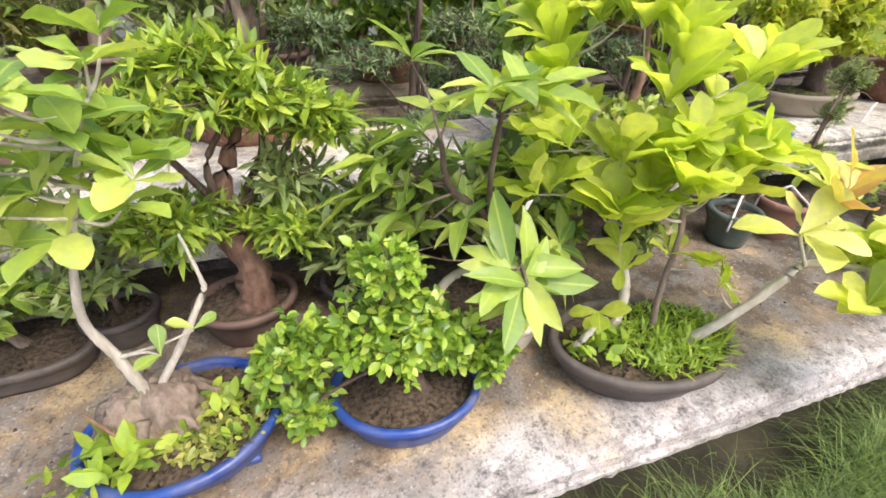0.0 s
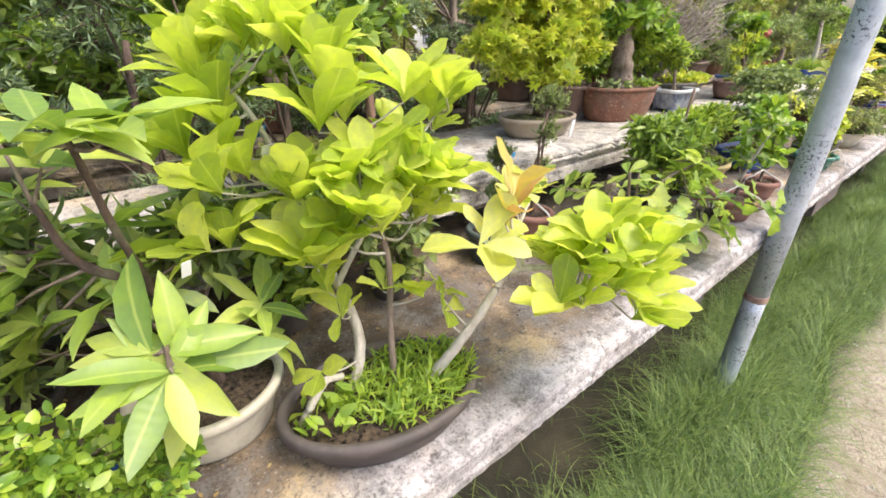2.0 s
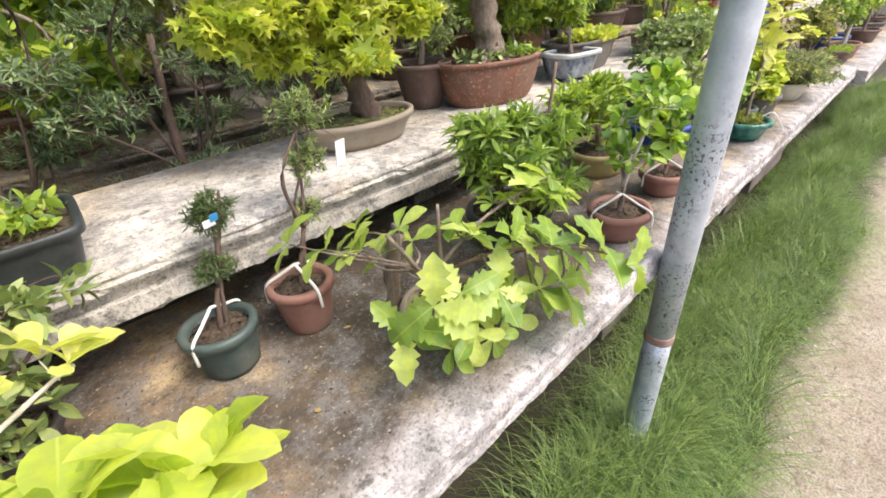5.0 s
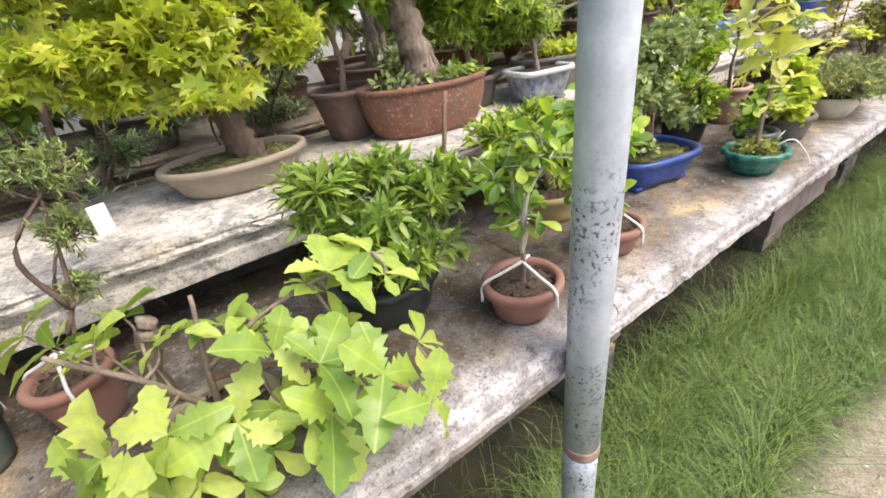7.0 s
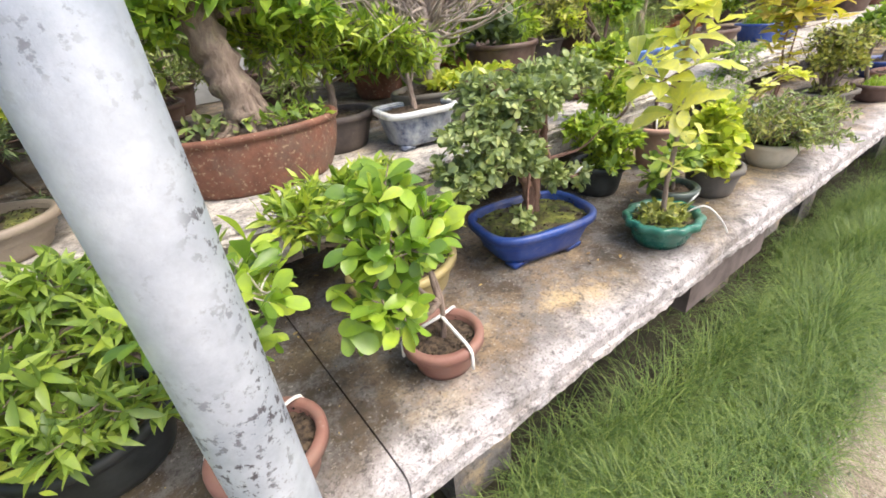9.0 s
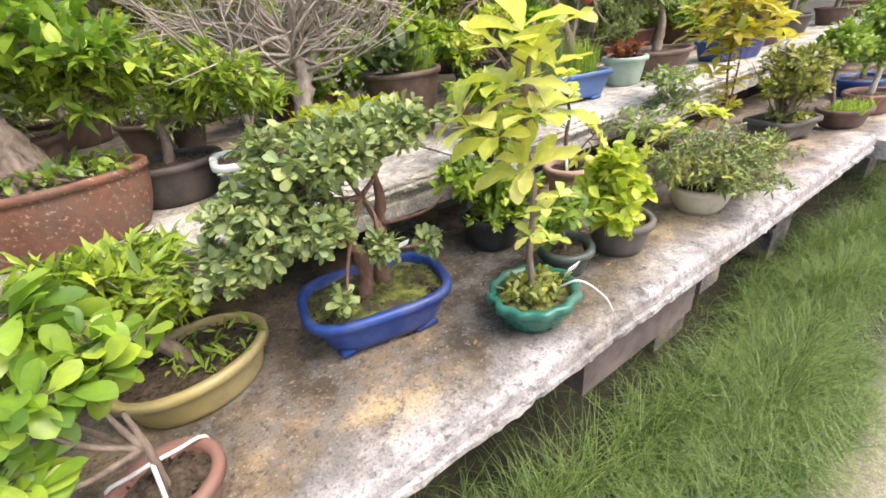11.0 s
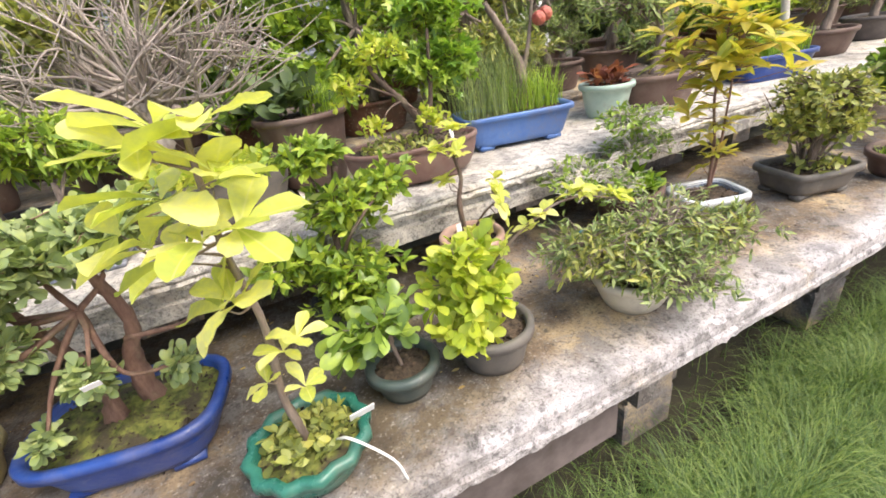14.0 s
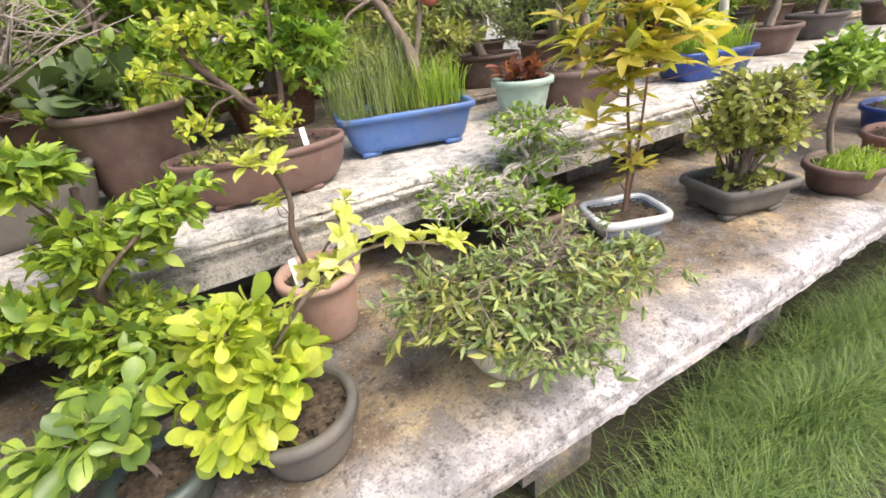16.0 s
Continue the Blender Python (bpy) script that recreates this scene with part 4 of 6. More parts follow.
single_leaves(t, r, [(0.16, -0.07, 0.3), (0.17, -0.07, 0.33)], "obovate", 0.075, 3, L_ORANGE, (0.16, -0.07, 0.15), 0.35, lc, M_BARKP)
single_leaves(t, r, [(0.1, -0.08, 0.29), (0.13, -0.07, 0.28), (0.226, -0.02, 0.31)], "obovate", 0.082, 3, L_PALE, (0.16, -0.06, 0.2), 0.75, lc, M_BARKP)
single_leaves(t, r, [(0.24, -0.14, 0.23), (0.28, -0.17, 0.24), (0.31, -0.19, 0.22), (0.33, -0.15, 0.24), (0.26, -0.18, 0.21), (0.29, -0.12, 0.25), (0.34, -0.18, 0.2), (0.23, -0.1, 0.23), (0.3, -0.2, 0.18), (0.22, -0.16, 0.19), (0.26, -0.1, 0.21), (0.37, -0.13, 0.22)], "obovate", 0.07, 6, L_MAG, (0.27, -0.15, 0.08), 0.42, lc, M_BARKP, more=2, jitter=0.018)
single_leaves(t, r, [(0.335, 0.03, 0.275), (0.32, 0.04, 0.285), (0.27, 0.0, 0.285), (0.25, -0.01, 0.3)], "obovate", 0.045, 5, L_PALE, (0.28, 0.0, 0.2), 0.65, ld, M_BARKP, thick=0.0014)
weeds(t, r, 0.04, -0.015, s, 0.1, 1300, 0.018, L_FERN, "needle")
blades(t, r, 0.04, -0.03, s, 0.06, 60, 0.05, L_FERN, 0.7)
weeds(t, r, -0.08, 0.0, s, 0.05, 70, 0.02, L_FERN, "ovate")
tag(t, -0.047, 0.19, 0.34, 0.022, 0.042, 20, 12)
tag(t, -0.05, 0.195, 0.39, 0.024, 0.014, 30, 10, M_TAGB)

# tray with a shaded plant
r = seeded(26)
t = thing("potted_plant", -0.22, 0.77, LOW, "low shaded green plant in a dark oblong tray", "potted plant", BONSAI, size=0.8)
s = pot(t, r, 0.3, 0.2, 0.06, M_DARK, 3.2, 0, 0.85)
trunk(t, r, [(0.02, 0, s - 0.01), (-0.02, 0, 0.15), (-0.05, 0.0, 0.3)], 0.012, 0.005, M_BARK)
crown(t, r, [(0, 0, 0.16, 0.15, 0.08), (-0.06, 0, 0.36, 0.16, 0.12)], "ovate", 0.045, 500, L_MID, (0, 0, 0.15))

# shaded shrubs at the back of the bench
for k, (x, y, h, lm, kind, ln) in enumerate(((0.31, 0.77, 0.3, L_DULL, "lance", 0.05), (0.7, 0.79, 0.26, L_MID, "ovate", 0.045), (-0.08, 0.8, 0.34, L_DULL, "lance", 0.045), (0.93, 0.76, 0.2, L_DULL, "ovate", 0.04))):
    r = seeded(140 + k)
    t = thing("potted_shrub", x, y, LOW, "shaded leafy shrub in a dark pot under the shelf", "potted plant", BONSAI, size=0.72)
    s = pot(t, r, 0.16, 0.15, 0.08, M_DARK, 2, 0, 0.78)
    trunk(t, r, [(0.0, 0, s - 0.01), (0.01, -0.02, 0.16), (0.0, -0.03, h)], 0.009, 0.004, M_BARKD)
    crown(t, r, [(0.0, -0.05, h, 0.17, 0.09), (-0.1, -0.03, h + 0.1, 0.13, 0.08), (0.1, -0.04, h + 0.12, 0.13, 0.08), (0.0, -0.06, h * 0.6, 0.14, 0.06)], kind, ln, 620, lm, (0.0, -0.02, 0.18), 0.0012, M_BARKD, 6)

# small conifer seedlings
r = seeded(27)
for x, y, w, h, mt, lab, rib, blobs, arms in (
    (1.205, 0.735, 0.115, 0.085, M_DKGREEN, "conifer seedling in a ribbed dark grey-green pot", 1, [(0.03, 0.02, 0.17, 0.04, 0.03), (0.055, 0.035, 0.25, 0.042, 0.045)], 2),
    (1.35, 0.73, 0.112, 0.095, M_RED, "conifer seedling tied with tape in a dull red pot", 0, [(0.06, 0.03, 0.2, 0.03, 0.035), (0.08, 0.04, 0.28, 0.045, 0.05), (0.095, 0.045, 0.36, 0.055, 0.055)], 3),
):
    t = thing("potted_conifer", x, y, LOW, lab, "potted plant", BONSAI)
    s = pot(t, r, w, w, h, mt, 2, 0, 0.72, 0.004, ribs=rib)
    trunk(t, r, [(0, 0, s - 0.01), (0.02, 0.01, 0.14), (0.05, 0.025, 0.2), (0.08, 0.04, 0.36 if not rib else 0.28)], 0.005, 0.002, M_BARKD)
    trunk(t, r, [(0.012, 0.004, s - 0.01), (0.028, 0.014, 0.14), (0.055, 0.03, 0.22)], 0.004, 0.003, M_BARKD, name="stem")
    crown(t, r, blobs, "needle", 0.012, 2200, L_DEEP if rib else L_DULL, (0.04, 0.02, 0.18), 0.0008, M_BARKD, 9)
    tie(t, r, w, h, arms)
    if not rib:
        g = Geo()
        tube(g, spline([(0.08, 0.04, 0.33), (0.11, 0.02, 0.335), (0.127, 0.0, 0.32)], 4), 0.0012, 0.0008, 4)
        part("twig", g, M_BARKD, t)
        tag(t, 0.127, 0.0, 0.272, 0.022, 0.045, 15, 8)
    if rib:
        tag(t, 0.04, -0.01, 0.25, 0.018, 0.012, 10, 10)
        tag(t, 0.048, -0.012, 0.257, 0.012, 0.012, 10, 10, M_TAGB)

# oak seedling with toothed leaves in a small tan pot
r = seeded(28)
t = thing("potted_oak", 1.51, 0.53, LOW, "young oak with lobed bright green leaves in a tan pot", "potted plant", BONSAI, size=0.9)
s = pot(t, r, 0.17, 0.14, 0.07, M_TAN, 2, 0, 0.78)
la = trunk(t, r, [(0.0, 0, s - 0.01), (0.01, 0.01, 0.14), (0.03, 0.03, 0.25)], 0.006, 0.003, M_BARK)
lb = trunk(t, r, [(0.01, 0, s - 0.01), (-0.05, 0.0, 0.16), (-0.12, -0.02, 0.27)], 0.006, 0.003, M_BARK, name="stem")
limbs = np.vstack([la, lb])
lc = trunk(t, r, [(0.01, 0.01, 0.12), (0.08, -0.08, 0.17), (0.16, -0.19, 0.18), (0.21, -0.26, 0.16)], 0.004, 0.0018, M_BARKR, name="limb")
le = trunk(t, r, [(0.01, 0.01, 0.14), (0.1, -0.01, 0.2), (0.2, -0.03, 0.23), (0.27, -0.04, 0.24)], 0.004, 0.0018, M_BARK, name="limb")
limbs = np.vstack([la, lb, lc, le])
single_leaves(t, r, [(0.21, -0.27, 0.16), (0.18, -0.22, 0.19), (0.13, -0.15, 0.19), (0.09, -0.1, 0.2), (0.12, -0.18, 0.13), (-0.05, -0.1, 0.16), (-0.11, -0.1, 0.17), (-0.14, -0.06, 0.12), (0.02, -0.12, 0.14), (0.2, -0.05, 0.25)], "oak", 0.082, 4, L_BROAD, (0.02, 0, 0.1), 0.95, limbs)
single_leaves(t, r, [(0.05, 0.01, 0.2), (0.1, 0.02, 0.17), (0.13, -0.02, 0.13), (0.18, 0.03, 0.2), (0.2, -0.06, 0.15), (0.27, -0.04, 0.24), (0.24, 0.0, 0.21), (0.0, -0.08, 0.1), (0.08, -0.1, 0.1), (0.13, -0.12, 0.08), (0.2, -0.15, 0.1), (0.04, -0.12, 0.07), (-0.03, 0.04, 0.2), (-0.1, 0.1, 0.19), (-0.15, 0.14, 0.2), (-0.06, 0.1, 0.16), (-0.08, -0.1, 0.06), (0.3, -0.02, 0.18)], "obovate", 0.058, 5, L_BROAD, (0.06, 0, 0.06), 0.9, limbs, more=2)
g = Geo()
tube(g, spline([(-0.06, 0.08, s - 0.01), (-0.055, 0.075, 0.13), (-0.04, 0.07, 0.2), (-0.03, 0.07, 0.22)], 5), 0.016, 0.012, 9, 0.3, r)
part("stump", g, M_BARK, t, "grey cut stump")

# azalea bush in a black pot
r = seeded(29)
t = thing("potted_azalea", 1.83, 0.64, LOW, "bushy green azalea in a black plastic pot", "potted plant", BONSAI)
s = pot(t, r, 0.2, 0.18, 0.085, M_BLACK, 2, 0, 0.78)
trunk(t, r, [(0.0, 0, s - 0.01), (-0.03, 0, 0.13), (-0.06, 0.02, 0.2)], 0.011, 0.006, M_BARKD)
crown(t, r, rel([(-0.01, 0.0, 0.88, 0.15, 0.07), (-0.07, 0.02, 0.95, 0.09, 0.05), (0.12, -0.02, 0.9, 0.1, 0.06), (0.03, 0.03, 0.94, 0.09, 0.05), (0.02, -0.09, 0.83, 0.1, 0.045)], LOW), "lance", 0.034, 2200, L_MID, (-0.04, 0, 0.18), 0.0011, M_BARK, 7, thick=0.005)
weeds(t, r, 0.0, 0.0, s, 0.07, 300, 0.01, L_FERN, "needle", "moss_tuft")
g = Geo()
tube(g, spline([(0.085, 0.02, s - 0.01), (0.17, 0.03, 0.2), (0.2, 0.03, 0.36)]), 0.0042, 0.0042, 6, 0.1, r)
part("stake", g, M_WOOD, t, "thin weathered wooden stake")

# two red pots tied with tape
r = seeded(30)
for x, y, w, h, lab, blobs, cnt, big in (
    (2.005, 0.462, 0.14, 0.066, "thin-twigged azalea tied with white tape in a dull red pot", [(0.01, 0, 0.19, 0.08, 0.05), (0.04, -0.02, 0.29, 0.08, 0.06), (-0.02, 0.02, 0.26, 0.07, 0.05)], 150, 0.027),
    (2.29, 0.48, 0.125, 0.06, "leafy azalea tied with white tape in a dull red pot", [(-0.07, -0.01, 0.24, 0.085, 0.06), (0.0, 0.02, 0.24, 0.065, 0.05), (-0.05, 0.03, 0.3, 0.07, 0.05), (-0.1, -0.03, 0.18, 0.07, 0.04)], 260, 0.036),
):
    t = thing("potted_azalea", x, y, LOW, lab, "potted plant", BONSAI)
    s = pot(t, r, w, w * 0.94, h, M_RED, 2, 0, 0.74, 0.005)
    trunk(t, r, [(0, 0, s - 0.01), (0.004, 0, 0.12), (0, 0.01, 0.17)], 0.005, 0.003, M_BARK)
    crown(t, r, blobs, "obovate", big * 1.15, cnt, L_BOX, (0, 0, 0.12), 0.0011, M_BARKP if big < 0.03 else M_BARK, 4, bare=True)
    tie(t, r, w, h, 3)

# azalea in a yellow pot
r = seeded(31)
t = thing("potted_azalea", 2.355, 0.7, LOW, "flat-topped azalea in an oval yellow glazed pot", "potted plant", BONSAI)
s = pot(t, r, 0.24, 0.185, 0.07, M_YEL, 2, 10, 0.82, 0.006)
trunk(t, r, [(0.0, 0, s - 0.01), (-0.03, 0, 0.12), (-0.05, 0, 0.16)], 0.014, 0.006, M_BARK)
crown(t, r, rel([(-0.08, 0.0, 0.91, 0.16, 0.06), (-0.17, 0.0, 0.91, 0.07, 0.05), (0.02, 0.02, 0.84, 0.07, 0.04)], LOW), "lance", 0.034, 1500, L_AZA, (-0.03, 0, 0.14), 0.001, M_BARK, 7)
weeds(t, r, 0.03, -0.02, s, 0.07, 90, 0.02, L_FERN, "lance")

# grey-green tree in a blue lobed pot
r = seeded(32)
t = thing("potted_hawthorn", 2.665, 0.64, LOW, "grey-green bonsai with a rough red-brown trunk in a blue pot", "potted plant", BONSAI)
s = pot(t, r, 0.268, 0.19, 0.085, M_BLUE, 3.4, -12, 0.78, 0.007, 4, M_MOSS, wavy=0, soil_label="mossy earth")
trunk(t, r, [(-0.02, 0.0, s - 0.01), (-0.01, 0.0, 0.14), (-0.03, 0.01, 0.2), (-0.06, 0.0, 0.3)], 0.014, 0.006, M_BARKR, "", 0.35)
trunk(t, r, [(0.03, 0.02, s - 0.01), (0.03, 0.02, 0.15), (0.05, 0.02, 0.22), (0.04, 0.0, 0.32)], 0.015, 0.006, M_BARKR, "", 0.35, "stem")
trunk(t, r, [(0.04, 0.0, 0.2), (0.12, -0.03, 0.21), (0.17, -0.05, 0.25)], 0.004, 0.001, M_BARKR, "", 0.2, "dead_twig")
crown(t, r, rel([(-0.03, 0.0, 1.03, 0.18, 0.055), (0.09, 0.0, 1.04, 0.11, 0.045), (-0.13, -0.01, 0.98, 0.11, 0.05), (-0.19, -0.02, 0.91, 0.08, 0.05), (-0.1, -0.05, 0.93, 0.09, 0.045), (0.1, -0.05, 0.84, 0.03, 0.022), (0.0, -0.06, 0.87, 0.035, 0.03), (-0.08, -0.05, 0.8, 0.03, 0.016)], LOW), "obovate", 0.021, 5000, L_GREY, (0.01, 0, 0.26), 0.001, M_BARKR, 9, thick=0.005, lift=0.25)
single_leaves(t, r, [(-0.01, -0.04, 0.43)], "ovate", 0.018, 5, L_PALE, (0, 0, 0.2), 0.8)
tag(t, 0.02, -0.1, 0.2, 0.02, 0.012, 10, 30)

# pale yellow plant in a scalloped green pot
r = seeded(33)
t = thing("potted_tree", 2.893, 0.458, LOW, "slender pale yellow-leaved tree in a scalloped green pot", "potted plant", BONSAI)
s = pot(t, r, 0.163, 0.15, 0.06, M_GREEN, 2, 0, 0.72, 0.006, 0, M_MOSS, wavy=12, soil_label="mossy earth")
la = trunk(t, r, [(0.0, 0.0, s - 0.01), (-0.01, 0.0, 0.14), (0.0, 0.0, 0.25), (-0.01, 0.01, 0.36), (0.0, 0.0, 0.5)], 0.006, 0.003, M_BARK)
single_leaves(t, r, rel([(-0.045, 0.01, 1.1), (-0.022, 0.0, 1.17), (0.012, -0.03, 1.12), (-0.056, 0.02, 1.03), (-0.079, 0.04, 1.05), (-0.02, -0.01, 0.98), (-0.034, 0.0, 0.97), (-0.103, 0.05, 1.07), (0.012, -0.02, 1.06), (0.024, -0.03, 1.17), (-0.045, 0.01, 1.15), (0.001, 0.03, 1.1), (-0.022, -0.02, 1.06)], LOW), "obovate", 0.072, 5, L_PALE, (0, 0, 0.25), 0.85, la, M_BARK, thick=0.002, more=1)
single_leaves(t, r, rel([(0.01, -0.02, 0.9), (0.03, -0.03, 0.92), (-0.02, -0.01, 0.86), (0.02, -0.02, 0.84)], LOW), "obovate", 0.034, 5, L_PALE, (0, 0, 0.1), 0.8, la, M_BARK, thick=0.0016)
weeds(t, r, 0.0, 0.0, s, 0.06, 260, 0.016, L_OLIVE)
g = Geo()
tube(g, spline([(0.03, -0.02, s), (0.05, -0.06, s + 0.03), (0.09, -0.085, s - 0.01), (0.1, -0.1, s - 0.04)], 5), 0.0022, 0.0018, 5)
part("dry_stalk", g, M_TAPE, t)
tag(t, 0.075, -0.02, s + 0.02, 0.036, 0.02, 5, 25)

# dense small plant in a black pot
r = seeded(34)
t = thing("potted_shrub", 3.04, 0.735, LOW, "upright dense yellow-green shrub in a black plastic pot", "potted plant", BONSAI)
s = pot(t, r, 0.15, 0.15, 0.085, M_BLACK, 2, 0, 0.78)
trunk(t, r, [(0.0, 0, s - 0.01), (0.0, 0, 0.2), (0.03, 0.0, 0.34)], 0.008, 0.005, M_BARKD)
crown(t, r, rel([(-0.01, 0.0, 1.05, 0.09, 0.035), (0.11, 0.0, 0.97, 0.08, 0.045), (0.03, 0.0, 0.94, 0.1, 0.06), (-0.09, -0.02, 0.88, 0.08, 0.045), (0.0, -0.02, 0.83, 0.12, 0.05), (-0.02, -0.04, 0.78, 0.09, 0.03)], LOW), "ovate", 0.025, 2300, L_AZA, (0.0, 0, 0.16), 0.001, M_BARKD, 6)

# round-leaved seedling
r = seeded(35)
t = thing("potted_seedling", 3.06, 0.525, LOW, "round-leaved seedling in a small dark green pot", "potted plant", BONSAI)
s = pot(t, r, 0.115, 0.11, 0.058, M_DKGREEN, 2, 0, 0.74)
trunk(t, r, [(0.0, 0, s - 0.01), (-0.01, 0, 0.1), (-0.01, 0.0, 0.14)], 0.004, 0.002, M_BARK)
crown(t, r, rel([(-0.03, -0.005, 0.825, 0.09, 0.06), (-0.07, 0.0, 0.79, 0.05, 0.035)], LOW), "obovate", 0.036, 150, L_MID, (-0.01, 0, 0.1), 0.001, M_BARK, 5)

# yellow-green shrub in a grey pot
r = seeded(36)
t = thing("potted_shrub", 3.22, 0.505, LOW, "bright yellow-green shrub in a round grey pot", "potted plant", BONSAI)
s = pot(t, r, 0.142, 0.142, 0.075, M_GREY, 2, 0, 0.76, 0.004)
trunk(t, r, [(0.0, 0, s - 0.01), (-0.01, 0, 0.11), (-0.01, 0.0, 0.16)], 0.007, 0.003, M_BARK)
crown(t, r, rel([(-0.03, 0.0, 0.83, 0.1, 0.065), (-0.04, 0.0, 0.89, 0.06, 0.045), (-0.06, -0.03, 0.78, 0.06, 0.04)], LOW), "obovate", 0.033, 560, L_LIME, (-0.01, 0, 0.1), 0.001, M_BARK, 6)
la = trunk(t, r, [(-0.01, 0.0, 0.16), (0.05, -0.03, 0.24), (0.118, -0.06, 0.283), (0.207, -0.082, 0.263)], 0.0028, 0.0012, M_BARK, name="stem")
single_leaves(t, r, [(0.03, -0.02, 0.23), (0.06, -0.035, 0.25), (0.085, -0.045, 0.268), (0.118, -0.06, 0.29), (0.14, -0.065, 0.29), (0.165, -0.07, 0.285), (0.19, -0.08, 0.275), (0.207, -0.082, 0.268)], "small", 0.024, 5, L_PALE, (0.1, -0.05, 0.2), 0.8, la, M_BARK, thick=0.001, more=2, jitter=0.008)

# terracotta pot
r = seeded(37)
t = thing("potted_quince", 3.32, 0.73, LOW, "thin dark twig with small yellow leaves in a terracotta pot", "potted plant", BONSAI)
s = pot(t, r, 0.132, 0.132, 0.125, M_TERRA, 2, 0, 0.68, 0.006)
la = trunk(t, r, [(-0.01, 0, s - 0.01), (-0.02, 0.0, 0.2), (-0.01, 0.0, 0.26), (-0.03, 0, 0.33)], 0.006, 0.003, M_BARKD)
lb = trunk(t, r, [(-0.01, 0, s - 0.01), (0.02, -0.02, 0.17), (0.06, -0.03, 0.2)], 0.003, 0.0015, M_BARKD, name="stem")
single_leaves(t, r, rel([(-0.01, 0.0, 0.98), (-0.04, 0.0, 1.01), (0.05, -0.02, 0.9), (-0.03, 0.02, 0.93), (0.02, -0.03, 0.83), (0.06, -0.03, 0.89), (-0.02, -0.03, 0.83), (0.0, 0.01, 1.03)], LOW), "small", 0.031, 7, L_PALE, (0, 0, 0.2), 0.8, np.vstack([la, lb]), M_BARKD, thick=0.0012, more=2, jitter=0.018)
tag(t, -0.035, -0.02, s, 0.012, 0.05, 10, -5)

# fine-leaved spreading shrub in a white bowl
r = seeded(38)
t = thing("potted_shrub", 3.53, 0.48, LOW, "fine-leaved spreading shrub in a stained white bowl", "potted plant", BONSAI)
s = pot(t, r, 0.16, 0.15, 0.07, M_CREAM, 2, 0, 0.66, 0.003, bulge=0.05)
trunk(t, r, [(0.0, 0, s - 0.01), (0.01, 0, 0.1), (0.03, 0.0, 0.13)], 0.008, 0.004, M_BARK)
crown(t, r, rel([(-0.01, -0.03, 0.795, 0.16, 0.055), (0.16, -0.05, 0.8, 0.12, 0.05), (0.06, 0.0, 0.835, 0.17, 0.03), (0.0, -0.085, 0.775, 0.13, 0.03), (-0.06, 0.06, 0.8, 0.13, 0.05)], LOW), "lance", 0.02, 2400, L_DULL, (0.01, 0, 0.11), 0.0009, M_BARK, 5, 1.12, bare=True, lift=0.15)
crown(t, r, rel([(-0.05, 0.0, 0.81, 0.15, 0.05), (0.12, -0.03, 0.82, 0.12, 0.04)], LOW), "lance", 0.022, 900, L_OLIVE, (0.01, 0, 0.11), 0.0009, M_BARK, 5, lift=0.2, limbs=False, name="yellow_foliage")
tag(t, -0.06, 0.09, 0.06, 0.02, 0.08, 10, 10)
tag(t, -0.06, 0.0885, 0.12, 0.021, 0.022, 10, 10, M_TAGB)

# silvery twigs in a brown pot
r = seeded(39)
t = thing("potted_shrub", 3.79, 0.735, LOW, "half-bare silvery twigged shrub in a round brown pot", "potted plant", BONSAI)
s = pot(t, r, 0.17, 0.16, 0.1, M_BROWN, 2, 0, 0.76, 0.005, bulge=0.03)
trunk(t, r, [(0.0, 0, s - 0.01), (-0.02, 0, 0.16), (-0.02, 0.0, 0.22)], 0.009, 0.004, M_BARK)
crown(t, r, rel([(-0.01, 0.0, 0.95, 0.13, 0.055), (-0.16, -0.01, 0.85, 0.15, 0.06), (-0.08, -0.02, 0.81, 0.13, 0.04), (0.03, 0.0, 0.88, 0.12, 0.05)], LOW), "ovate", 0.017, 1200, L_MID, (-0.02, 0, 0.2), 0.0014, M_BARKP, 2, bare=True)
weeds(t, r, 0.01, -0.02, s, 0.06, 110, 0.03, L_BOX, "ovate")

# golden tree in an octagonal porcelain pot
r = seeded(40)
t = thing("potted_tree", 3.978, 0.65, LOW, "slender golden-leaved tree in a white and blue porcelain pot", "potted plant", BONSAI)
s = pot(t, r, 0.165, 0.135, 0.06, M_INK, 5, -20, 0.78, 0.006, 4, rim_mat=M_PORC)
la = trunk(t, r, [(0.0, 0.0, s - 0.01), (0.0, 0.0, 0.18), (-0.01, 0.01, 0.3), (-0.01, 0.0, 0.46)], 0.0045, 0.002, M_BARKR)
lb = trunk(t, r, [(0.005, 0.0, s - 0.01), (0.01, -0.01, 0.2), (0.015, -0.01, 0.42)], 0.0035, 0.002, M_BARKR, name="stem")
single_leaves(t, r, rel([(-0.1, 0.08, 1.1), (0.1, -0.06, 1.06), (-0.08, 0.07, 1.14), (-0.03, 0.03, 1.15), (0.03, -0.02, 1.12), (-0.04, 0.04, 1.08), (0.01, -0.01, 1.08), (-0.06, 0.04, 1.06), (-0.01, 0.01, 1.02), (0.06, -0.05, 1.11), (-0.04, 0.03, 1.0), (0.04, 0.02, 1.05), (-0.02, -0.05, 1.07), (0.03, 0.05, 1.13), (0.08, -0.02, 1.07)], LOW), "long", 0.062, 7, L_GOLD, (0, 0, 0.25), 0.85, np.vstack([la, lb]), M_BARKR, thick=0.0015, more=3)
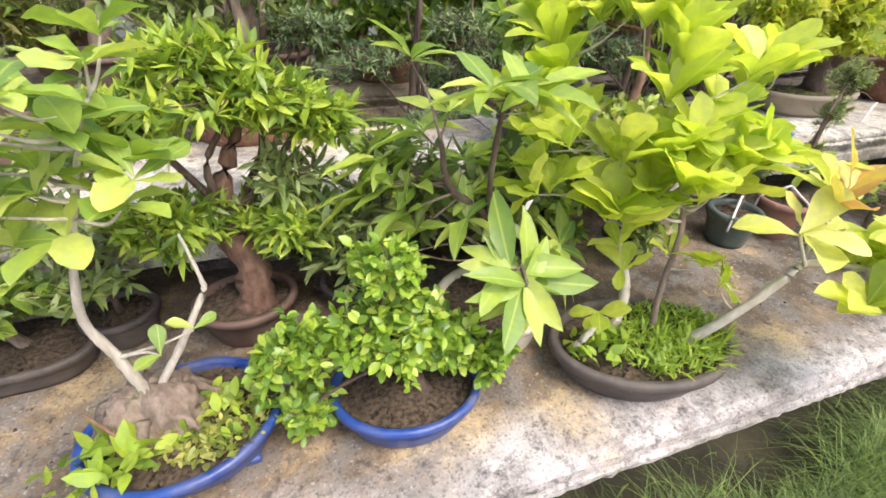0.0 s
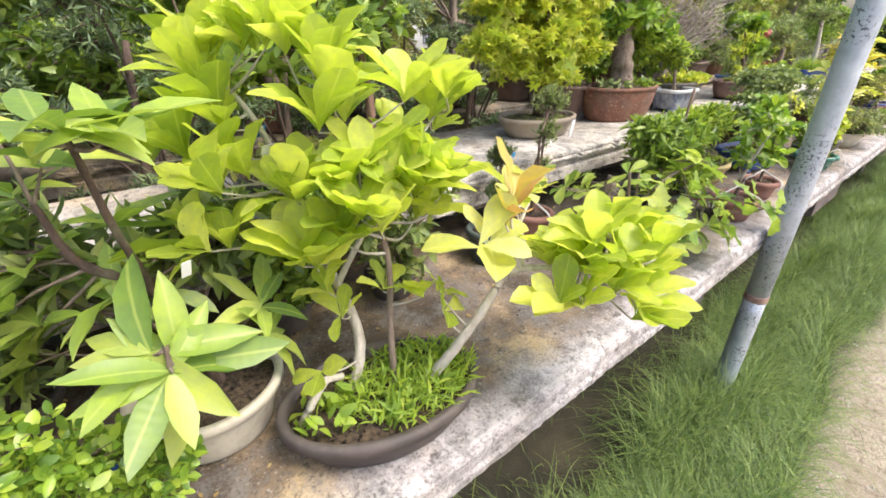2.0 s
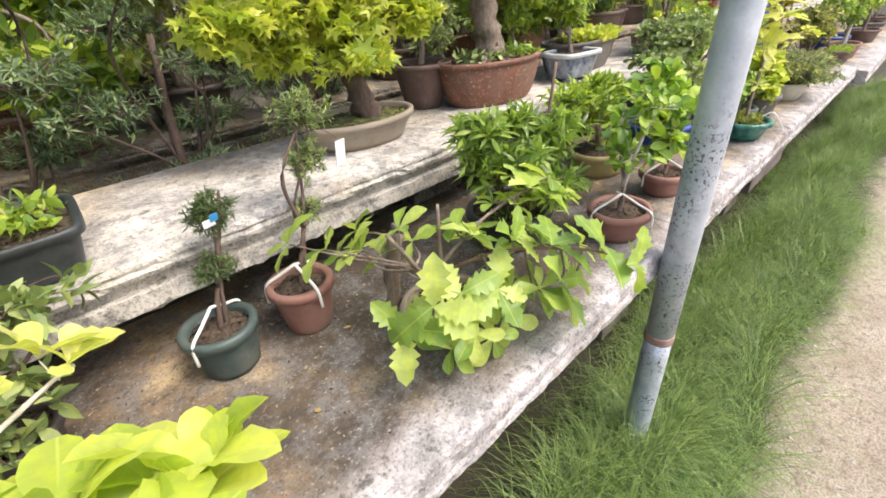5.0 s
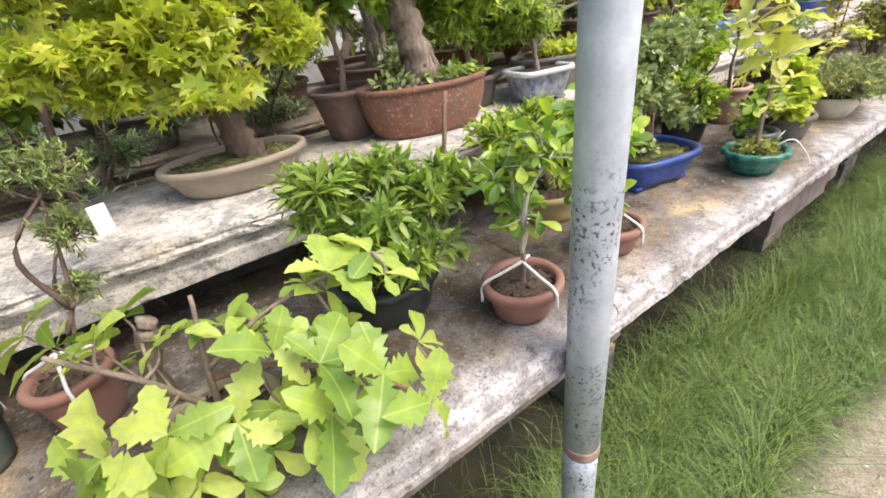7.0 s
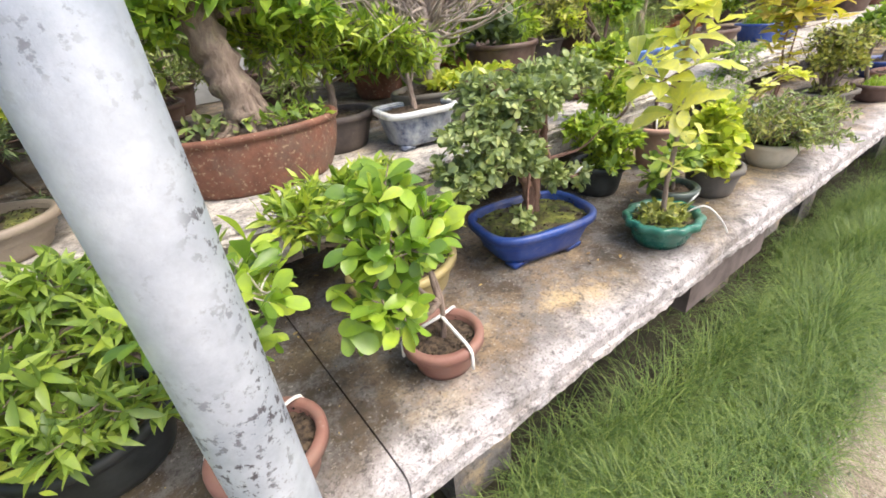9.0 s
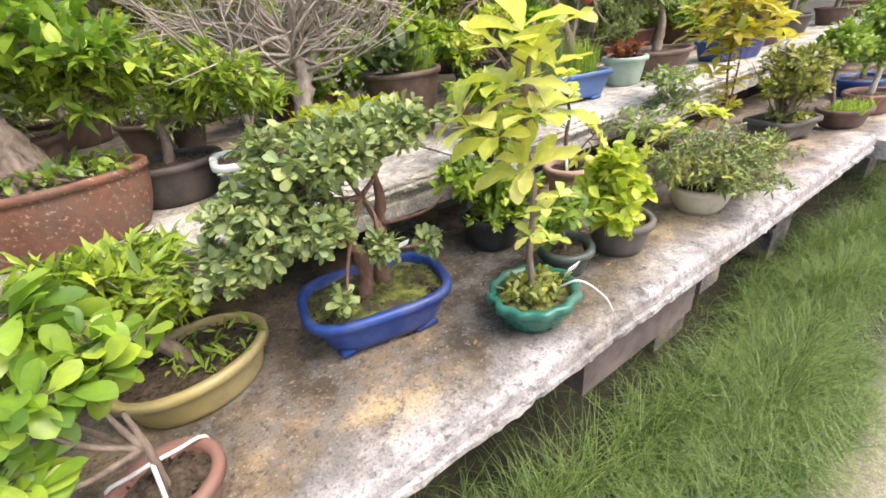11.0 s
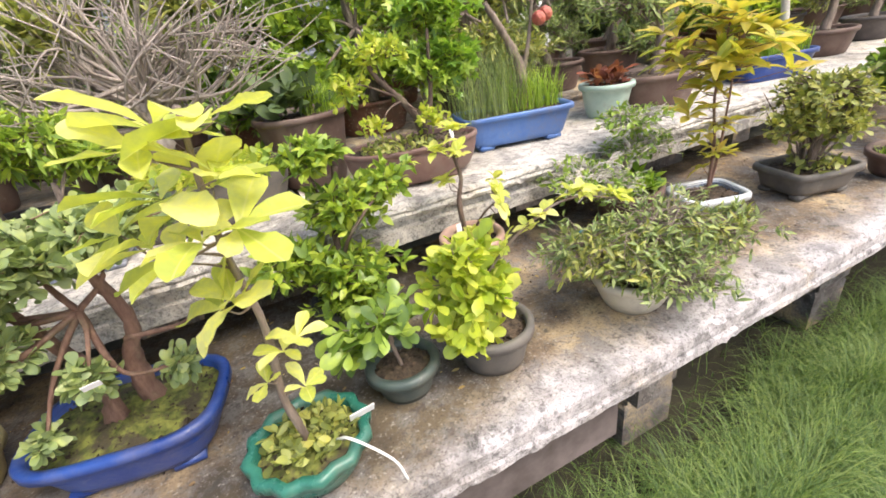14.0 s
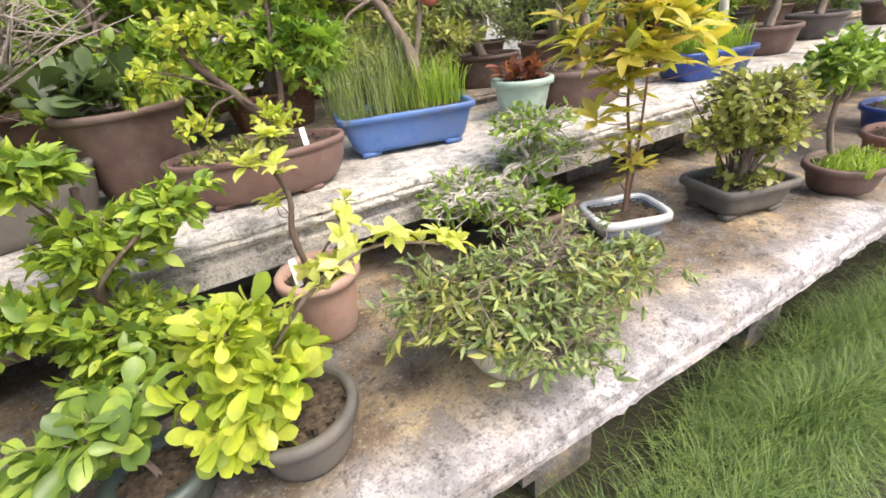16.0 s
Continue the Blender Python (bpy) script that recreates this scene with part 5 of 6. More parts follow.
single_leaves(t, r, rel([(-0.01, 0.02, 0.95), (0.02, -0.02, 0.92), (0.0, 0.0, 0.86), (0.03, -0.01, 0.84), (-0.03, 0.0, 0.9), (0.0, 0.02, 0.8), (0.02, 0.01, 0.98)], LOW), "long", 0.044, 6, L_GOLD, (0, 0, 0.1), 0.85, np.vstack([la, lb]), M_BARKR, thick=0.0013, more=2, jitter=0.02)

# multi-stem bush in a square grey pot
r = seeded(41)
t = thing("potted_azalea", 4.27, 0.575, LOW, "many-stemmed azalea in a square grey clay pot", "potted plant", BONSAI)
s = pot(t, r, 0.205, 0.155, 0.075, M_GREY, 7, -14, 0.8, 0.007, 4)
for k in range(30):
    g = Geo()
    a, q = r.random() * 6.28, 0.03 + 0.1 * r.random()
    tube(g, spline([(0.02 * math.cos(a), 0.015 * math.sin(a), s - 0.005), (q * 0.5 * math.cos(a), q * 0.5 * math.sin(a), 0.15), (q * 1.2 * math.cos(a), q * math.sin(a), 0.26)], 4), 0.0032, 0.0012, 5, 0.15, r)
    part("stem", g, M_BARK, t)
crown(t, r, rel([(0.0, 0.0, 0.94, 0.16, 0.06), (-0.09, 0.0, 0.88, 0.1, 0.06), (0.1, 0, 0.89, 0.11, 0.06), (0.0, -0.03, 0.86, 0.12, 0.05)], LOW), "obovate", 0.021, 1900, L_OLIVE, (0.0, 0, 0.12), 0.0013, M_BARKD, 5, 1.08, bare=True)
weeds(t, r, 0.0, -0.02, s, 0.09, 90, 0.022, L_OLIVE, "ovate")

# oval pot with grass and bush
r = seeded(42)
t = thing("potted_azalea", 4.56, 0.48, LOW, "small bush over bright grass in an oval brown pot", "potted plant", BONSAI)
s = pot(t, r, 0.21, 0.16, 0.065, M_BROWN, 2, 0, 0.8, 0.006)
blades(t, r, 0, -0.02, s, 0.09, 500, 0.035, L_FERN, 0.4)
trunk(t, r, [(0.0, 0.03, s - 0.01), (-0.02, 0.05, 0.15), (-0.02, 0.05, 0.25)], 0.009, 0.004, M_BARK)
crown(t, r, rel([(-0.02, 0.06, 0.96, 0.12, 0.08)], LOW), "obovate", 0.024, 900, L_MID, (-0.02, 0.04, 0.2), 0.001, M_BARK, 6)

# further pots along the next slab
for k, (x, y, w, mt, lm, kind) in enumerate(((4.95, 0.5, 0.22, M_RED, L_MID, "obovate"), (5.3, 0.62, 0.26, M_BLUE, L_DULL, "lance"), (5.7, 0.5, 0.24, M_BROWN, L_AZA, "lance"), (6.2, 0.55, 0.28, M_DARK, L_MID, "obovate"), (6.7, 0.55, 0.26, M_BROWN, L_OLIVE, "lance"))):
    r = seeded(60 + k)
    t = thing("potted_shrub", x, y, LOW - 0.03, "leafy green shrub in a low clay pot", "potted plant", BONSAI)
    s = pot(t, r, w, w * 0.8, 0.08, mt, 2, 0, 0.8)
    trunk(t, r, [(0.0, 0, s - 0.01), (0.02, 0, 0.2), (0, 0.02, 0.3)], 0.012, 0.005, M_BARKP if k == 0 else M_BARK)
    crown(t, r, [(0, 0, 0.36, 0.16, 0.1), (-0.08, 0, 0.24, 0.11, 0.07), (0.07, 0.02, 0.3, 0.1, 0.07)], kind, 0.03, 1000, lm, (0.0, 0, 0.22), 0.0012, M_BARK, 6)


# ---- plants on the upper shelf ----
r = seeded(70)
t = thing("box_planter", 0.905, 0.93, HIGH, "long black box planter with low creeping weeds", "planter", BONSAI, size=0.82)
s = pot(t, r, 0.52, 0.24, 0.085, M_BLACK, 9, -2, 0.9, 0.006)
trunk(t, r, [(0.1, 0, s - 0.01), (0.12, 0, 0.2), (0.1, 0.02, 0.4)], 0.014, 0.009, M_BARKR)
weeds(t, r, -0.05, 0, s, 0.22, 700, 0.022, L_OLIVE, "small")
weeds(t, r, 0.12, 0, s, 0.13, 360, 0.022, L_AZA, "small")
crown(t, r, [(0.0, 0.05, 0.36, 0.24, 0.13), (-0.2, 0.05, 0.3, 0.16, 0.12), (0.16, 0.05, 0.42, 0.14, 0.12)], "ovate", 0.045, 700, L_MID, (0.1, 0, 0.3), 0.0015, M_BARKR, 6)

# junipers growing up behind the shelf
for k, (x, y, h) in enumerate(((0.2, 1.5, 1.0), (0.62, 1.42, 1.02), (1.02, 1.45, 1.05), (1.4, 1.42, 1.0), (1.85, 1.5, 1.0))):
    r = seeded(700 + k)
    t = thing("juniper", x, y, 0.0, "feathery blue-green juniper behind the shelf", "shrub", "junipers behind the shelf")
    trunk(t, r, [(0.0, 0, -0.02), (0.03, 0.02, 0.4), (-0.02, 0.0, 0.8), (0.02, 0.02, h + 0.15)], 0.022, 0.008, M_BARKD, "", 0.25)
    blobs = [(0.2 * math.cos(2.4 * j) * (1 - 0.05 * j), 0.13 * math.sin(2.4 * j), 0.66 + 0.085 * j, 0.15, 0.07) for j in range(9)]
    crown(t, r, blobs, "needle", 0.026, 6000, L_JUN, (0.0, 0.0, 0.75), 0.0016, M_BARKD, 8, thick=0.006, lift=0.2)

r = seeded(72)
t = thing("potted_maple", 1.715, 1.03, HIGH, "dense yellow-green maple in a shallow oval tan pot", "potted plant", BONSAI, size=0.84)
s = pot(t, r, 0.36, 0.25, 0.075, M_TAN, 2, -4, 0.78, 0.007, 0, M_MOSS, soil_label="mossy earth")
trunk(t, r, [(0.04, 0, s - 0.01), (0.02, 0, 0.13), (0.0, 0, 0.22), (0.02, 0, 0.34)], 0.045, 0.014, M_BARKD, "", 0.25)
crown(t, r, rel([(-0.04, 0.0, 1.23, 0.26, 0.1), (-0.2, 0.0, 1.16, 0.12, 0.07), (0.1, -0.01, 1.28, 0.16, 0.09), (0.0, -0.06, 1.12, 0.15, 0.05), (-0.05, 0, 1.35, 0.2, 0.08), (0.2, -0.02, 1.2, 0.14, 0.08), (-0.3, -0.02, 1.22, 0.14, 0.07), (0.18, 0.0, 1.36, 0.16, 0.09), (-0.28, 0.0, 1.36, 0.16, 0.08), (0.0, 0.0, 1.47, 0.24, 0.08)], HIGH), "maple", 0.044, 3900, L_YG, (0.02, 0, 0.24), 0.0013, M_BARKD, 5, thick=0.008)

r = seeded(73)
t = thing("clay_pot", 2.05, 1.16, HIGH, "round dark brown glazed pot with a leafy shrub", "potted plant", BONSAI, size=0.8)
s = pot(t, r, 0.22, 0.22, 0.16, M_BROWN, 2, 0, 0.66, 0.008)
trunk(t, r, [(0.0, 0, s - 0.01), (0.01, 0, 0.26), (-0.02, 0.02, 0.4)], 0.012, 0.006, M_BARK)
crown(t, r, [(0, 0.03, 0.42, 0.18, 0.12)], "ovate", 0.04, 700, L_AZA, (0, 0, 0.26), 0.0012, M_BARK, 6)

r = seeded(74)
t = thing("potted_bonsai", 2.225, 1.035, HIGH, "old twisted-trunk tree in a large speckled red-brown oval pot", "potted plant", BONSAI, size=0.87)
s = pot(t, r, 0.43, 0.27, 0.145, M_RUST, 2, -6, 0.8, 0.005, 0, bulge=0.045)
trunk(t, r, [(0.0, 0.0, s - 0.015), (-0.005, 0.0, 0.2), (-0.03, 0.01, 0.32), (-0.06, 0.02, 0.44), (-0.05, 0.02, 0.56), (-0.02, 0.0, 0.66)], 0.055, 0.024, M_BARK, "fluted twisted trunk", 0.3)
for k in range(14):
    g = Geo()
    a = 6.283 * k / 14 + 0.2 * r.normal()
    tube(g, spline([(-0.02, 0.0, 0.3), (0.035 * math.cos(a), 0.035 * math.sin(a), 0.2), (0.06 * math.cos(a), 0.055 * math.sin(a), s + 0.01), (0.1 * math.cos(a), 0.08 * math.sin(a), s - 0.004)], 5), 0.014, 0.007, 6, 0.25, r)
    part("root", g, M_BARK, t)
crown(t, r, rel([(0.02, 0.0, 1.32, 0.24, 0.08), (0.17, -0.05, 1.25, 0.13, 0.06), (-0.12, 0.02, 1.26, 0.13, 0.08), (0.0, 0.05, 1.48, 0.3, 0.12)], HIGH), "ovate", 0.045, 1400, L_BOX, (0.0, 0.01, 0.38), 0.0015, M_BARK, 6, thick=0.009)
weeds(t, r, 0.08, -0.03, s, 0.11, 170, 0.025, L_MID, "ovate")
weeds(t, r, -0.1, -0.02, s, 0.09, 60, 0.025, L_DULL, "ovate")

r = seeded(75)
t = thing("potted_shrub", 2.61, 0.985, HIGH, "compact shrub in a white and blue painted porcelain pot", "potted plant", BONSAI, size=0.85)
s = pot(t, r, 0.22, 0.17, 0.11, M_INK, 5, -8, 0.74, 0.008, 4, rim_mat=M_PORC)
trunk(t, r, [(0.0, 0, s - 0.01), (0.0, 0.01, 0.14), (0, 0.02, 0.2)], 0.01, 0.006, M_BARK)
crown(t, r, rel([(-0.02, 0.03, 1.17, 0.13, 0.08), (0.05, 0.06, 1.11, 0.1, 0.06)], HIGH), "lance", 0.036, 800, L_AZA, (0.0, 0.01, 0.16), 0.0012, M_BARK, 6)
r = seeded(76)
t = thing("potted_azalea", 2.45, 1.13, HIGH, "broad bright green azalea in a dark pot", "potted plant", BONSAI, size=0.9)
s = pot(t, r, 0.24, 0.2, 0.1, M_DARK, 2)
trunk(t, r, [(0.0, 0, s - 0.01), (0.01, 0, 0.15), (0, 0, 0.22)], 0.014, 0.008, M_BARK)
crown(t, r, rel([(-0.04, 0.0, 1.18, 0.24, 0.11), (0.12, 0.0, 1.13, 0.14, 0.09), (-0.2, 0.02, 1.26, 0.16, 0.08)], HIGH), "lance", 0.042, 2200, L_AZA, (0, 0, 0.18), 0.0013, M_BARK, 7)

r = seeded(77)
t = thing("potted_tree", 2.82, 1.085, HIGH, "bare many-branched old tree in a long grey oval pot", "potted plant", BONSAI, size=0.86)
s = pot(t, r, 0.5, 0.26, 0.125, M_GREY, 2, 4, 0.84, 0.004, bulge=0.03)
trunk(t, r, [(-0.04, 0.05, s - 0.01), (-0.05, 0.05, 0.16), (-0.03, 0.06, 0.26), (-0.06, 0.08, 0.36)], 0.036, 0.016, M_BARKG, "knotted grey trunk", 0.35)
for k in range(90):
    g = Geo()
    a, el = r.random() * 6.28, 0.08 + 0.95 * r.random()
    ln = 0.16 + 0.3 * r.random()
    st = np.array([-0.04, 0.07, 0.22 + 0.14 * r.random()])
    d = np.array([math.cos(a) * math.cos(el), 0.7 * math.sin(a) * math.cos(el), math.sin(el)])
    p1 = st + d * ln * 0.5 + r.normal(size=3) * 0.045 - (0, 0, 0.01)
    p2 = st + d * ln + (0, 0, 0.03) + r.normal(size=3) * 0.05
    tube(g, spline([st, p1, p2], 4), 0.006, 0.0013, 5, 0.1, r)
    for q in range(5):
        tube(g, spline([p1 + (p2 - p1) * 0.2 * q, p2 + r.normal(size=3) * 0.07], 3), 0.0022, 0.0008, 4)
    part("branch", g, M_BARKG, t, "bare grey branch")
crown(t, r, [(0.1, 0.05, 0.5, 0.1, 0.06), (-0.2, 0.1, 0.5, 0.12, 0.08)], "ovate", 0.035, 260, L_OLIVE, (-0.05, 0.07, 0.35), limbs=False)
weeds(t, r, 0.04, -0.03, s, 0.16, 620, 0.028, L_YG, "small")

r = seeded(78)
t = thing("potted_shrub", 2.5, 1.7, 0.0, "orange-tinged leafy shrub behind the shelf", "shrub")
trunk(t, r, [(0.0, 0, 0.0), (0.01, 0, 0.5), (0, 0.02, 1.2)], 0.02, 0.01, M_BARK)
crown(t, r, [(0, 0, 1.42, 0.14, 0.1), (0.05, 0, 1.28, 0.12, 0.1)], "obovate", 0.05, 300, L_OLIVE, (0, 0, 1.1), 0.002, M_BARK, 6)

r = seeded(79)
t = thing("planter_bucket", 3.1, 1.18, HIGH2, "tall dark brown bucket pot with dark leaves and grass", "potted plant", BONSAI, size=0.86)
s = pot(t, r, 0.27, 0.27, 0.21, M_BROWN, 2, 0, 0.72, 0.006)
weeds(t, r, -0.04, 0, s, 0.1, 130, 0.06, L_DEEP, "obovate", "leaf_mass")
blades(t, r, 0.07, 0.0, s, 0.06, 160, 0.11, L_FERN, 0.5)

r = seeded(80)
t = thing("potted_maple", 3.31, 0.97, HIGH2, "yellowing tree and maple in a long red-brown oval pot", "potted plant", BONSAI, size=0.73)
s = pot(t, r, 0.46, 0.25, 0.125, M_MAROON, 2, -8, 0.82, 0.005, 4, bulge=0.05)
la = trunk(t, r, [(0.05, 0.0, s - 0.01), (0.03, 0.0, 0.2), (-0.02, 0.0, 0.27), (-0.08, 0.0, 0.34), (-0.12, 0, 0.44)], 0.016, 0.006, M_BARKD)
lb = trunk(t, r, [(0.05, 0.02, s - 0.01), (0.1, 0.02, 0.24), (0.12, 0.02, 0.45)], 0.011, 0.005, M_BARKD, name="stem")
crown(t, r, rel([(0.18, 0.02, 1.22, 0.13, 0.13), (0.16, 0.06, 1.38, 0.15, 0.09)], HIGH2), "maple", 0.045, 620, L_BOX, (0.1, 0.02, 0.3), 0.0012, M_BARKD, 5)
crown(t, r, rel([(-0.07, -0.01, 1.28, 0.11, 0.07), (-0.12, -0.02, 1.08, 0.06, 0.04), (-0.16, 0, 1.2, 0.09, 0.06), (0.05, -0.06, 1.08, 0.08, 0.05)], HIGH2), "small", 0.026, 330, L_YG, (0.0, 0.0, 0.26), 0.0012, M_BARKD, 5, name="yellow_foliage")
weeds(t, r, -0.05, -0.02, s, 0.13, 260, 0.018, L_OLIVE)
tag(t, 0.11, -0.09, s, 0.016, 0.05, 20, -8)

r = seeded(81)
t = thing("box_planter", 3.665, 1.06, HIGH2, "pale blue box pot with tall fine grass and a quince", "potted plant", BONSAI, size=0.87)
s = pot(t, r, 0.37, 0.19, 0.105, M_BLUE2, 9, -14, 0.82, 0.007, 4)
blades(t, r, -0.06, 0.02, s, 0.13, 480, 0.25, L_DULL, 0.35, 0.0009, "horsetail")
blades(t, r, 0.08, 0.0, s, 0.1, 350, 0.14, L_FERN, 0.4)
la = trunk(t, r, [(0.04, 0.0, s - 0.01), (0.05, 0.0, 0.2), (0.02, 0.02, 0.3), (-0.06, 0.02, 0.42)], 0.022, 0.008, M_BARK, "", 0.25)
lb = trunk(t, r, [(0.05, 0.0, 0.2), (0.08, 0.0, 0.3), (0.1, 0, 0.42)], 0.009, 0.004, M_BARK, name="stem")
g = Geo()
bm = bmesh.new()
bmesh.ops.create_icosphere(bm, subdivisions=2, radius=0.022)
for v in bm.verts:
    v.co *= 1 + 0.12 * noise.noise(v.co * 60)
me = bpy.data.meshes.new("fruit")
bm.to_mesh(me)
bm.free()
me.materials.append(plain_mat("red_fruit", (0.3, 0.05, 0.04), (0.45, 0.14, 0.09), 0.45))
for p in ((0.1, -0.03, 0.36), (0.125, -0.03, 0.37)):
    ob = new("fruit", me)
    ob.parent = t
    ob.location = p
    tagged(ob, "dull red round fruit")
crown(t, r, [(0.05, 0.05, 0.5, 0.2, 0.08)], "small", 0.025, 350, L_OLIVE, (0.02, 0.02, 0.36), 0.001, M_BARK, 5)

r = seeded(82)
t = thing("potted_succulent", 4.03, 1.06, HIGH2, "dark red succulent in a pale celadon pot", "potted plant", BONSAI)
s = pot(t, r, 0.16, 0.16, 0.1, M_CELADON, 2, 0, 0.74, 0.007)
weeds(t, r, 0.0, 0, s, 0.06, 120, 0.035, L_RED, "obovate", "leaf_mass")
r = seeded(83)
t = thing("potted_shrub", 4.24, 1.06, HIGH2, "dull green bush in a wide brown pot", "potted plant", BONSAI)
s = pot(t, r, 0.32, 0.24, 0.1, M_BROWN, 2, -6, 0.8, 0.006)
trunk(t, r, [(0.0, 0, s - 0.01), (0.02, 0, 0.2), (0, 0.02, 0.3)], 0.02, 0.008, M_BARK)
crown(t, r, [(-0.05, 0.05, 0.3, 0.22, 0.12), (0.1, 0.05, 0.36, 0.16, 0.1)], "lance", 0.03, 1300, L_DULL, (0.0, 0.01, 0.24), 0.0012, M_BARK, 6)
r = seeded(84)
t = thing("potted_grass", 4.75, 1.0, HIGH2, "blue glazed pot of bright grass", "potted plant", BONSAI)
s = pot(t, r, 0.3, 0.18, 0.085, M_BLUE, 5, -14, 0.82, 0.007)
blades(t, r, 0, 0, s, 0.12, 700, 0.1, L_FERN, 0.5)
trunk(t, r, [(0.04, 0, s - 0.01), (0.06, 0, 0.2), (0.02, 0.02, 0.4)], 0.02, 0.009, M_BARKP)
crown(t, r, [(0.0, 0.05, 0.44, 0.2, 0.08)], "lance", 0.03, 700, L_DULL, (0.02, 0.01, 0.36), 0.0012, M_BARK, 6)
for k, (x, y, mt, lm, kind) in enumerate(((5.3, 1.1, M_BROWN, L_MID, "ovate"), (5.8, 1.15, M_DARK, L_DULL, "lance"), (6.4, 1.1, M_BROWN, L_AZA, "ovate"), (7.0, 1.1, M_RUST, L_MID, "lance"), (-0.35, 1.2, M_BROWN, L_MID, "lance"), (0.15, 1.22, M_RUST, L_DULL, "ovate"), (-1.0, 1.2, M_DARK, L_MID, "ovate"))):
    r = seeded(90 + k)
    t = thing("potted_shrub", x, y, HIGH2 if x > 3 else HIGH, "leafy green bush in a clay pot", "potted plant", BONSAI)
    s = pot(t, r, 0.28, 0.22, 0.1, mt, 2, 0, 0.8)
    trunk(t, r, [(0.0, 0, s - 0.01), (0.03, 0, 0.22), (0, 0.02, 0.36)], 0.02, 0.008, M_BARK)
    crown(t, r, [(0, 0, 0.42, 0.22, 0.12), (-0.12, 0, 0.3, 0.15, 0.1), (0.1, 0.02, 0.34, 0.14, 0.1)], kind, 0.034, 1300, lm, (0.0, 0, 0.26), 0.0014, M_BARK, 6)


# ---- back row, trees and house ----
def back_shrub(k, leaf, kind, length, count, conifer=False):
    r = seeded(120 + k)
    t = thing("potted_tree", 0, 0, BACK, "bushy green tree in a clay pot on the back shelf", "potted plant", "trees on the back shelf")
    s = pot(t, r, 0.34, 0.28, 0.13, (M_RUST, M_BROWN, M_DARK)[k % 3], 2, 0, 0.8)
    trunk(t, r, [(0.0, 0, s - 0.01), (0.04, 0, 0.25), (-0.02, 0.02, 0.5), (0.02, 0, 0.7)], 0.03, 0.012, M_BARK, "", 0.25)
    blobs = [(0, 0, 0.62, 0.3, 0.18), (-0.2, 0.02, 0.42, 0.22, 0.13), (0.2, 0.04, 0.46, 0.22, 0.13), (0.05, -0.12, 0.3, 0.2, 0.1), (0.0, 0.05, 0.85, 0.22, 0.14), (-0.18, -0.18, 0.2, 0.2, 0.12), (0.2, -0.16, 0.22, 0.2, 0.12), (0.0, 0.22, 0.22, 0.24, 0.13)]
    if conifer:
        blobs = [(0.22 * math.cos(a), 0.2 * math.sin(a), 0.16 + 0.11 * a, 0.16, 0.09) for a in np.arange(0, 7, 0.7)]
    crown(t, r, blobs, kind, length, count, leaf, (0.0, 0, 0.4), 0.002, M_BARK, 7, thick=0.008)
    return t


rows = [back_shrub(0, L_MID, "ovate", 0.045, 3600), back_shrub(1, L_DULL, "needle", 0.028, 8000, True), back_shrub(2, L_OLIVE, "lance", 0.045, 3600), back_shrub(3, L_AZA, "ovate", 0.05, 3200)]
rr = seeded(200)
spots = [(x + 0.1 * rr.random(), 1.84 + 0.1 * rr.random()) for x in np.arange(-2.2, 7.4, 0.47)] + [(x + 0.1 * rr.random(), 2.45 + 0.12 * rr.random()) for x in np.arange(-2.3, 7.6, 0.55)]
for k, (x, y) in enumerate(spots):
    src = rows[(k * 3 + k // 5 + 1) % 4]
    m = pose(x, y, BACK, 0, 0, 360 * rr.random())
    if src.location.y == 0:
        src.matrix_basis = m
    else:
        copy_thing(src, m)


def tree(x, y, h, leaf, k):
    r = seeded(300 + k)
    t = thing("tree", x, y, 0.0, "leafy tree standing behind the benches", "tree", "trees behind")
    trunk(t, r, [(0, 0, -0.05), (0.05, 0, h * 0.3), (-0.05, 0.03, h * 0.6), (0.03, 0, h * 0.9)], 0.07, 0.02, M_BARK if k % 2 else M_BARKP, "", 0.15)
    blobs = [(r.normal() * h * 0.14, r.normal() * h * 0.12, h * (0.35 + 0.07 * j), h * 0.2, h * 0.11) for j in range(9)]
    crown(t, r, blobs, "ovate", 0.1, 5200, leaf, (0, 0, h * 0.4), 0.004, M_BARK, 7, thick=0.02)
    return t


tr = [tree(-1.5, 3.9, 2.6, L_DULL, 0), tree(0.6, 3.6, 2.3, L_DEEP, 1), tree(2.3, 3.9, 2.5, L_OLIVE, 2)]
for k, (x, y, q) in enumerate(((4.9, 3.8, 0), (6.6, 4.0, 1), (8.3, 3.8, 2), (9.5, 2.6, 0), (-3.3, 3.2, 1), (1.4, 5.0, 0), (5.9, 5.6, 2), (-0.6, 5.4, 2), (10.5, 1.2, 1), (12, 4.5, 0), (8.5, 6.5, 1), (-4.5, 1.5, 0), (14, 2.0, 2), (13, -1.5, 1))):
    copy_thing(tr[q], pose(x, y, 0, 0, 0, 77 * k))

